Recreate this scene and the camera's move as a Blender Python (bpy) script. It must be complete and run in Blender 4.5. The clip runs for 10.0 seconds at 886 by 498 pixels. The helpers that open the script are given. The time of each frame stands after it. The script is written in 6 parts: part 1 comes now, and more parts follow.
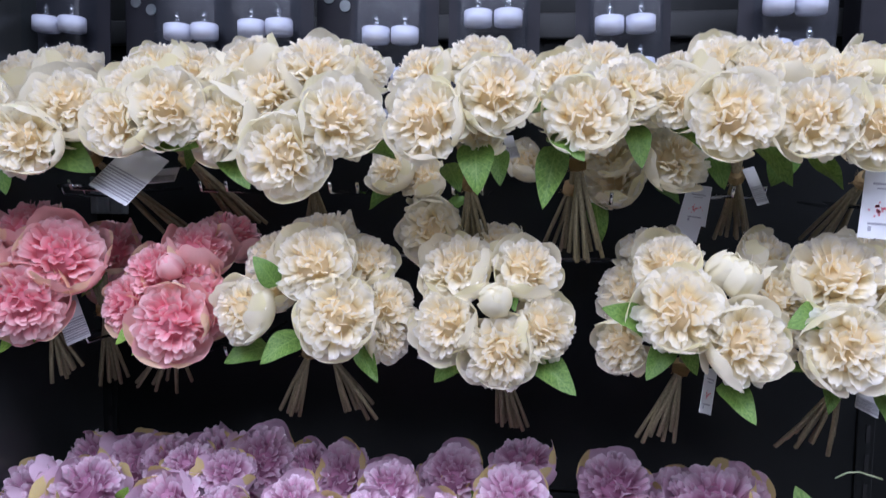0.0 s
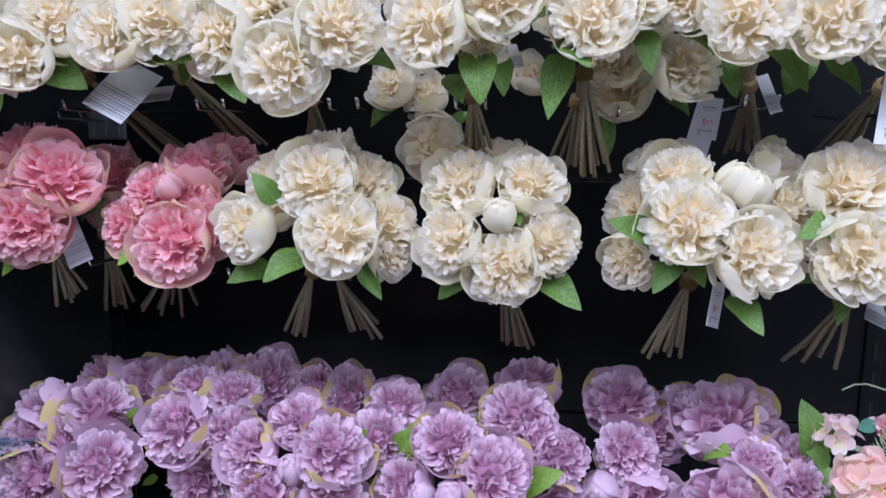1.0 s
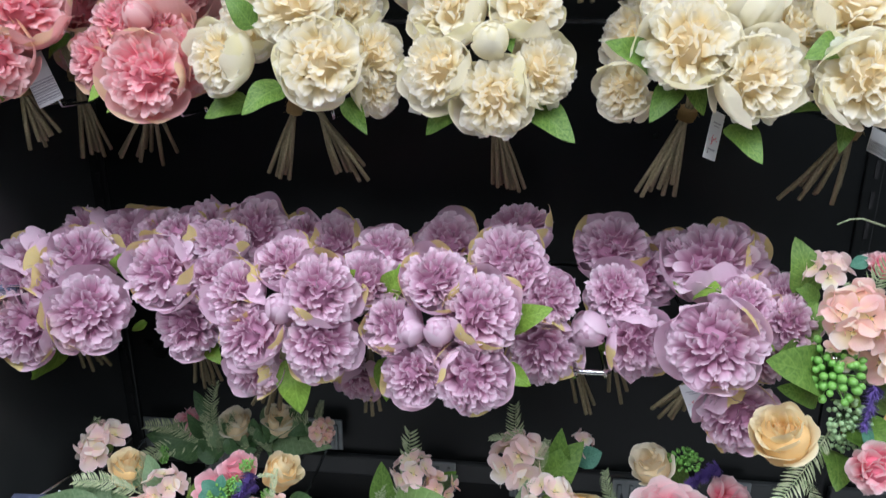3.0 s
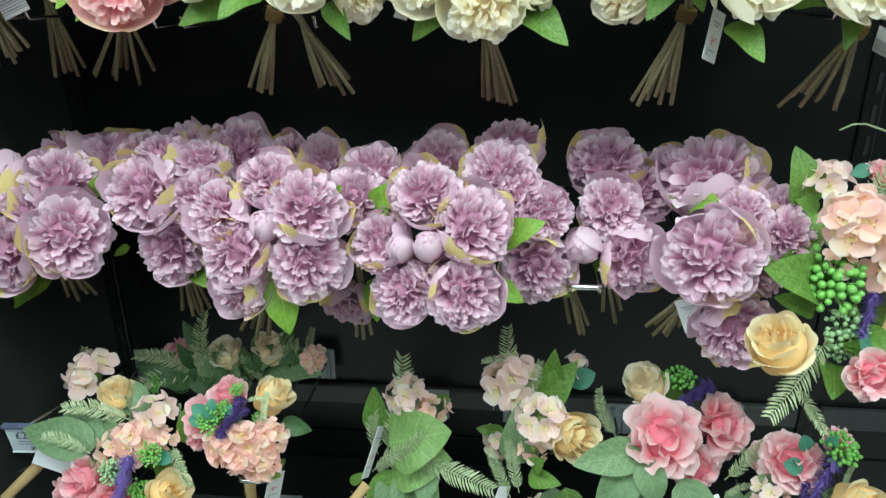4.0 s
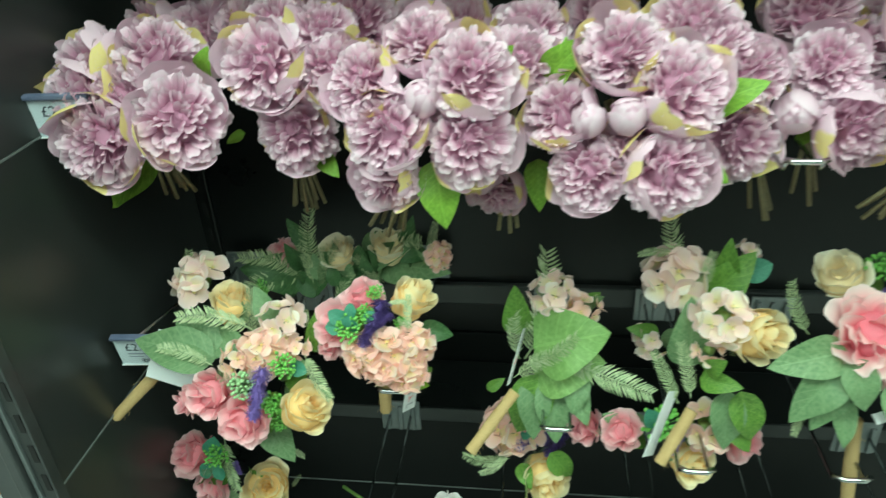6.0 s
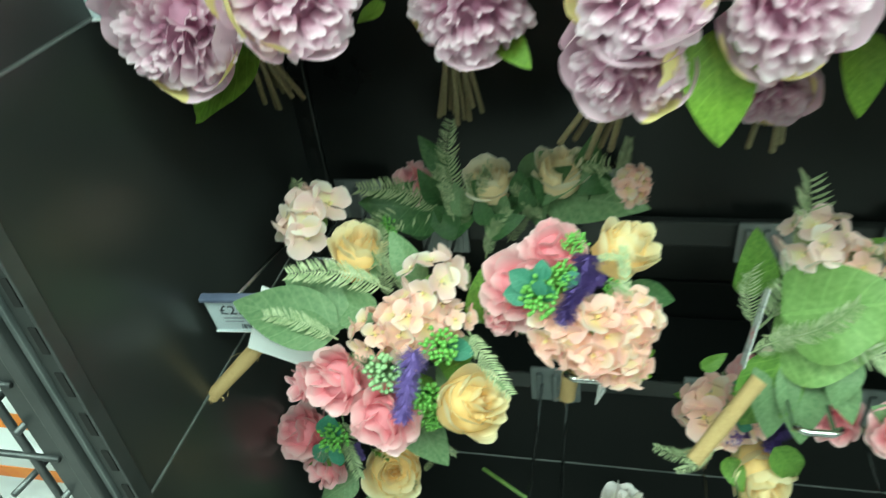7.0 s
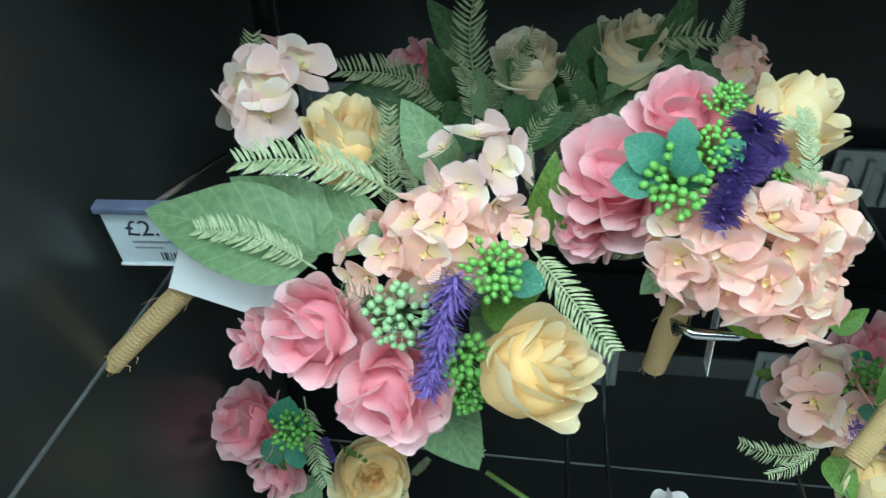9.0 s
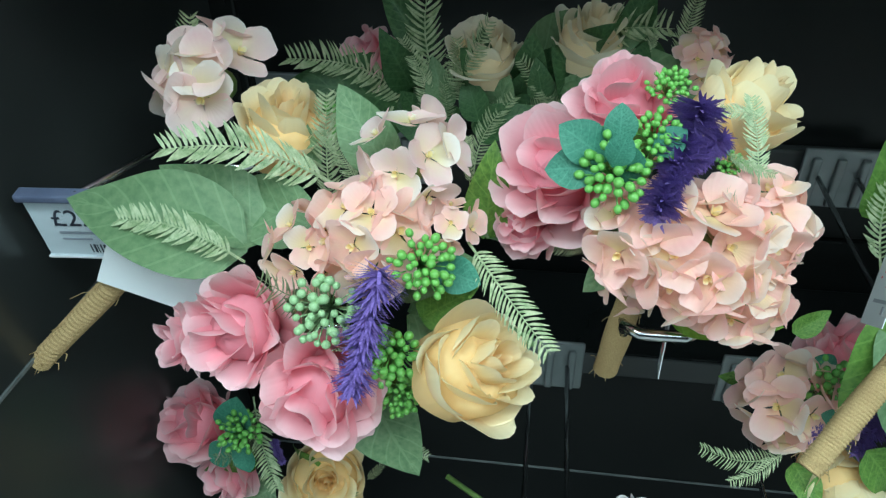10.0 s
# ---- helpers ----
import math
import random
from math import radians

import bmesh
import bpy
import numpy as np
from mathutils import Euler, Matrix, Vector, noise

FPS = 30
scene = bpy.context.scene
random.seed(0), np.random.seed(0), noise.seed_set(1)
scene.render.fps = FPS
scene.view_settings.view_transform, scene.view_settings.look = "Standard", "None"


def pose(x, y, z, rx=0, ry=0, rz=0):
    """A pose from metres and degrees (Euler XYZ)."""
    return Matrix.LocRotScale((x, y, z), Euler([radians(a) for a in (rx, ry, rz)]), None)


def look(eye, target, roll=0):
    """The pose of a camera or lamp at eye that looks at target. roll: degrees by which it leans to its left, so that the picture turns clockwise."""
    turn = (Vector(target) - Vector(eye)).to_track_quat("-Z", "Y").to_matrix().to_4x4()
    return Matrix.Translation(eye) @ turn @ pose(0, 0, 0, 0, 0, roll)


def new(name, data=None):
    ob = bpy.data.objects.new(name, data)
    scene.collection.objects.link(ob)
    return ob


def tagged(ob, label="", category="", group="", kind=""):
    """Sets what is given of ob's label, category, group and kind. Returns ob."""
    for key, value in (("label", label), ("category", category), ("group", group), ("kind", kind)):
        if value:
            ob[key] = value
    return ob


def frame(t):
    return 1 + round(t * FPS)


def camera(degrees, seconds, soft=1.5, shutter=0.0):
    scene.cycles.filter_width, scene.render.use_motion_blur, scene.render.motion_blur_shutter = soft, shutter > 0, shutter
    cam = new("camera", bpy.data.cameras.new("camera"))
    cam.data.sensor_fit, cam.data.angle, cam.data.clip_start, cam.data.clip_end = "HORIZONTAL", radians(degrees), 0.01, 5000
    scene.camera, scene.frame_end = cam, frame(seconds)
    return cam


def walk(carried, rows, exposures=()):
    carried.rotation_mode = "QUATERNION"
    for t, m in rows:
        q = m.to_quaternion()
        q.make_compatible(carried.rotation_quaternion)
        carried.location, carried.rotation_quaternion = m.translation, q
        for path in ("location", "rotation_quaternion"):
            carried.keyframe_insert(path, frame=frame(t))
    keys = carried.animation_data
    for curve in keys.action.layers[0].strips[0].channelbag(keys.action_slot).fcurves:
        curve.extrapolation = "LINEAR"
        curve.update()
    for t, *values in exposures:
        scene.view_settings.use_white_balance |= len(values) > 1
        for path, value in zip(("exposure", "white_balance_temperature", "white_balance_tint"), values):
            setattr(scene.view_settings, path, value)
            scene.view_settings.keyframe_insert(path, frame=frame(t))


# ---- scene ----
cam = camera(62.9, 10.0, soft=1.3, shutter=0.4)
PATH = [
    (0, (0.2, 0.034, 1.619), (-0.039, 2.012, 1.445), 0.6),
    (0.5, (0.203, 0.041, 1.601), (-0.049, 2.008, 1.342), 0.2),
    (1, (0.204, 0.047, 1.588), (-0.053, 2.002, 1.251), -0.1),
    (1.5, (0.207, 0.054, 1.567), (-0.049, 1.994, 1.157), -0.2),
    (2, (0.209, 0.053, 1.557), (-0.04, 1.978, 1.072), -0.1),
    (2.5, (0.206, 0.054, 1.539), (-0.033, 1.961, 0.985), 0.0),
    (3.8, (0.211, 0.07, 1.478), (-0.001, 1.917, 0.748), -0.6),
    (4, (0.211, 0.071, 1.469), (0.003, 1.911, 0.713), -0.7),
    (4.5, (0.198, 0.074, 1.453), (-0.013, 1.887, 0.636), -1.5),
    (5, (0.159, 0.086, 1.449), (-0.065, 1.873, 0.578), -2.1),
    (5.2, (0.146, 0.094, 1.444), (-0.085, 1.87, 0.555), -2.4),
    (6.3, (-0.029, 0.216, 1.379), (-0.312, 1.895, 0.331), -3.8),
    (6.5, (-0.061, 0.259, 1.36), (-0.392, 1.914, 0.287), -4.8),
    (7, (-0.144, 0.392, 1.278), (-0.573, 1.949, 0.098), -7.2),
    (7.5, (-0.227, 0.418, 1.212), (-0.641, 1.936, -0.023), -9.5),
    (8, (-0.257, 0.453, 1.162), (-0.501, 2.06, -0.003), -4.9),
    (8.5, (-0.271, 0.518, 1.104), (-0.518, 2.134, -0.048), -2.7),
    (9, (-0.253, 0.531, 1.078), (-0.52, 2.119, -0.11), -2.4),
    (9.5, (-0.228, 0.542, 1.064), (-0.48, 2.136, -0.119), -1.9),
    (10, (-0.225, 0.55, 1.061), (-0.469, 2.143, -0.124), -1.3),
]
EXPOSURES = [(0.0, -0.87, 5180, 24), (1.5, -0.81, 5000, 25), (2.7, -0.74, 5600, 17), (4.0, -0.42, 5650, -11), (5.0, -0.34, 5980, -27), (6.5, -0.23, 5900, -31), (7.5, -0.08, 5800, -29), (8.5, -0.21, 5180, -15), (10.0, -0.45, 5180, -14)]
walk(cam, [(t, look(eye, target, roll)) for t, eye, target, roll in PATH], EXPOSURES)

# ---- light of the shop: ceiling panels over the aisle, with an added rear row as fill ----
world = bpy.data.worlds.new("shop_air")
world.use_nodes = True
world.node_tree.nodes["Background"].inputs[0].default_value = (0.9, 0.95, 1.0, 1)
world.node_tree.nodes["Background"].inputs[1].default_value = 0.02
scene.world = world
LAMP_POWER = 52


def ceiling_lamp(x, y, power):
    lamp = bpy.data.lights.new("ceiling_panel_light", "AREA")
    lamp.shape, lamp.size, lamp.size_y, lamp.energy, lamp.color = "RECTANGLE", 1.5, 0.55, power, (1.0, 0.98, 0.95)
    ob = new("ceiling_panel_light", lamp)
    ob.matrix_basis = pose(x, y, 2.93, 0, 0, 0)


# ---- materials ----
class Nodes:
    def __init__(self, name):
        self.mat = bpy.data.materials.new(name)
        self.mat.use_nodes = True
        self.tree = self.mat.node_tree
        self.bsdf = self.tree.nodes["Principled BSDF"]
        self.out = self.tree.nodes["Material Output"]

    def add(self, kind, **values):
        node = self.tree.nodes.new(kind)
        for key, value in values.items():
            node.inputs[key.replace("_", " ")].default_value = value
        return node

    def link(self, a, b):
        self.tree.links.new(a, b)

    def noise(self, scale, detail=3.0, coord="Object"):
        tc = self.tree.nodes.new("ShaderNodeTexCoord")
        n = self.add("ShaderNodeTexNoise", Scale=scale, Detail=detail)
        self.link(tc.outputs[coord], n.inputs["Vector"])
        return n.outputs["Fac"]

    def ramp(self, fac, stops):
        r = self.tree.nodes.new("ShaderNodeValToRGB")
        el = r.color_ramp.elements
        while len(el) < len(stops):
            el.new(0.5)
        for e, (p, c) in zip(el, stops):
            e.position, e.color = p, (*c, 1)
        self.link(fac, r.inputs["Fac"])
        return r.outputs["Color"]

    def mix(self, fac, a, b, blend="MIX"):
        m = self.tree.nodes.new("ShaderNodeMix")
        m.data_type, m.blend_type = "RGBA", blend
        for sock, val in ((m.inputs[0], fac), (m.inputs[6], a), (m.inputs[7], b)):
            if isinstance(val, (int, float)):
                sock.default_value = val
            elif isinstance(val, tuple):
                sock.default_value = (*val, 1)
            else:
                self.link(val, sock)
        return m.outputs[2]

    def math(self, op, a, b=0.0):
        m = self.tree.nodes.new("ShaderNodeMath")
        m.operation = op
        for sock, val in zip(m.inputs, (a, b)):
            if isinstance(val, (int, float)):
                sock.default_value = val
            else:
                self.link(val, sock)
        return m.outputs[0]

    def attr(self, name):
        a = self.tree.nodes.new("ShaderNodeAttribute")
        a.attribute_name = name
        return a.outputs["Fac"]

    def bump(self, height, strength, distance=0.001):
        b = self.add("ShaderNodeBump", Strength=strength, Distance=distance)
        self.link(height, b.inputs["Height"])
        self.link(b.outputs["Normal"], self.bsdf.inputs["Normal"])

    def island(self):
        return self.tree.nodes.new("ShaderNodeNewGeometry").outputs["Random Per Island"]

    def object_random(self):
        return self.tree.nodes.new("ShaderNodeObjectInfo").outputs["Random"]

    def thin(self, colour, amount):
        """Cloth that lets some light through."""
        tr = self.tree.nodes.new("ShaderNodeBsdfTranslucent")
        self.link(colour, tr.inputs["Color"])
        mx = self.tree.nodes.new("ShaderNodeMixShader")
        mx.inputs[0].default_value = amount
        self.link(self.bsdf.outputs[0], mx.inputs[1])
        self.link(tr.outputs[0], mx.inputs[2])
        self.link(mx.outputs[0], self.out.inputs["Surface"])


def petal_material(name, heart, middle, outer, rim, rim_amount=0.5, rough=0.62, thin=0.25, flush=None, depth=0.85, root=None):
    """Printed cloth petals: heart to outer by ring, the rim tinted, streaks along the petal. Some base tones also carry
    bounced light or shade.
    """
    n = Nodes(name)
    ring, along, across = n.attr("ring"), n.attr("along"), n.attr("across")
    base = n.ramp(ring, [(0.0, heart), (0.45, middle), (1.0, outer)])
    # towards the petal base: root tint, plus light or shade of the depths painted in
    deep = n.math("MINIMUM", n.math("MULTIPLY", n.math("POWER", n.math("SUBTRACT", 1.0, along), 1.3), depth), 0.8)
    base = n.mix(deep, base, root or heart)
    edge = n.math("MULTIPLY", n.math("POWER", along, 3.0), rim_amount)
    base = n.mix(edge, base, rim)
    if flush:
        spot = n.math("MULTIPLY", n.math("GREATER_THAN", n.island(), 0.4), n.math("MULTIPLY", n.noise(1.6), 1.15))
        base = n.mix(n.math("MULTIPLY", spot, n.math("GREATER_THAN", ring, 0.5)), base, flush)
    shade = n.math("ADD", n.math("MULTIPLY", n.island(), 0.12), 0.93)
    tone = n.mix(1.0, base, n.ramp(shade, [(0.0, (0, 0, 0)), (1.0, (1, 1, 1))]), "MULTIPLY")
    blotch = n.noise(30.0)
    tone = n.mix(n.math("MULTIPLY", blotch, 0.22), tone, middle)
    n.link(tone, n.bsdf.inputs["Base Color"])
    n.bsdf.inputs["Roughness"].default_value = rough
    n.bsdf.inputs["Specular IOR Level"].default_value = 0.25
    streak = n.tree.nodes.new("ShaderNodeTexWave")
    comb = n.tree.nodes.new("ShaderNodeCombineXYZ")
    n.link(across, comb.inputs[0]), n.link(n.math("MULTIPLY", along, 0.25), comb.inputs[1])
    n.link(comb.outputs[0], streak.inputs["Vector"])
    streak.inputs["Scale"].default_value, streak.inputs["Distortion"].default_value = 1.6, 3.0
    n.bump(n.math("ADD", streak.outputs["Fac"], n.noise(9.0)), 0.10, 0.0012)
    n.thin(tone, thin)
    return n.mat


def guard_material(name, body, tip, share, thin=0.25):
    """Outer petals; a share of them has a yellow-green tip."""
    n = Nodes(name)
    along = n.attr("along")
    has = n.math("LESS_THAN", n.object_random(), share)
    side = n.math("SUBTRACT", n.math("MULTIPLY", n.math("FRACT", n.math("MULTIPLY", n.object_random(), 7.0)), 1.3), 0.65)
    wide = n.math("MULTIPLY", n.math("POWER", n.math("SUBTRACT", n.attr("across"), side), 2.0), 0.9)
    far = n.math("SUBTRACT", n.math("ADD", along, n.math("MULTIPLY", n.noise(2.0), 0.5)), wide)
    blot = n.ramp(far, [(0.93, (0, 0, 0)), (1.0, (1, 1, 1))])
    base = n.mix(n.math("MULTIPLY", n.math("MULTIPLY", has, blot), 0.85), body, tip)
    base = n.mix(n.math("MULTIPLY", n.noise(25.0), 0.35), base, tuple(c * 0.93 for c in body))
    n.link(base, n.bsdf.inputs["Base Color"])
    n.bsdf.inputs["Roughness"].default_value = 0.6
    n.bsdf.inputs["Specular IOR Level"].default_value = 0.25
    streak = n.tree.nodes.new("ShaderNodeTexWave")
    comb = n.tree.nodes.new("ShaderNodeCombineXYZ")
    n.link(n.attr("across"), comb.inputs[0]), n.link(n.math("MULTIPLY", along, 0.25), comb.inputs[1])
    n.link(comb.outputs[0], streak.inputs["Vector"])
    streak.inputs["Scale"].default_value, streak.inputs["Distortion"].default_value = 2.0, 2.0
    n.bump(n.math("ADD", streak.outputs["Fac"], n.noise(9.0)), 0.10, 0.0012)
    n.thin(base, thin)
    return n.mat


def leaf_material(name, dark, light, rough=0.45, thin=0.15):
    n = Nodes(name)
    mottled = n.ramp(n.noise(22.0), [(0.3, dark), (0.7, light)])
    along, across = n.attr("along"), n.attr("across")
    rib = n.math("LESS_THAN", n.math("ABSOLUTE", across), 0.05)
    side = n.math("SINE", n.math("MULTIPLY", n.math("SUBTRACT", along, n.math("MULTIPLY", n.math("ABSOLUTE", across), 0.22)), 46.0))
    vein = n.math("MAXIMUM", rib, n.math("GREATER_THAN", side, 0.93))
    col = n.mix(n.math("MULTIPLY", vein, 0.22), mottled, tuple(min(1, c * 1.7 + 0.03) for c in light))
    col = n.mix(n.math("MULTIPLY", n.object_random(), 0.35), col, dark)
    n.link(col, n.bsdf.inputs["Base Color"])
    n.bsdf.inputs["Roughness"].default_value = rough
    n.bsdf.inputs["Specular IOR Level"].default_value = 0.35
    n.bump(n.math("ADD", vein, n.noise(150.0)), 0.3, 0.0008)
    n.thin(col, thin)
    return n.mat


def plain_material(name, dark, light, rough=0.5, metal=0.0, scale=40.0, bump=0.15, spec=0.5, vary=0.0):
    n = Nodes(name)
    col = n.ramp(n.noise(scale, 5.0), [(0.3, dark), (0.7, light)])
    if vary:
        col = n.mix(n.math("MULTIPLY", n.object_random(), vary), col, dark)
    n.link(col, n.bsdf.inputs["Base Color"])
    n.bsdf.inputs["Roughness"].default_value = rough
    n.bsdf.inputs["Metallic"].default_value = metal
    n.bsdf.inputs["Specular IOR Level"].default_value = spec
    if bump:
        n.bump(n.noise(scale * 6, 4.0), bump)
    return n.mat


def panel_material():
    """Black powder-coated sheet steel with faint smears."""
    n = Nodes("black_powder_coat")
    smear = n.noise(3.5, 6.0)
    n.link(n.ramp(smear, [(0.3, (0.004, 0.0048, 0.0047)), (0.75, (0.008, 0.0092, 0.009))]), n.bsdf.inputs["Base Color"])
    n.link(n.ramp(smear, [(0.3, (0.26,) * 3), (0.75, (0.38,) * 3)]), n.bsdf.inputs["Roughness"])
    n.bsdf.inputs["Specular IOR Level"].default_value = 0.26
    n.bump(n.noise(700.0, 2.0), 0.12, 0.0005)
    return n.mat


def clear_material(name, tint=(0.95, 0.98, 1.0), rough=0.12, gloss=0.035):
    n = Nodes(name)
    gl = n.add("ShaderNodeBsdfGlossy", Roughness=rough)
    tr = n.tree.nodes.new("ShaderNodeBsdfTransparent")
    tr.inputs[0].default_value = (*tint, 1)
    mx = n.tree.nodes.new("ShaderNodeMixShader")
    mx.inputs[0].default_value = gloss
    n.link(tr.outputs[0], mx.inputs[1])
    n.link(gl.outputs[0], mx.inputs[2])
    n.link(mx.outputs[0], n.out.inputs["Surface"])
    return n.mat


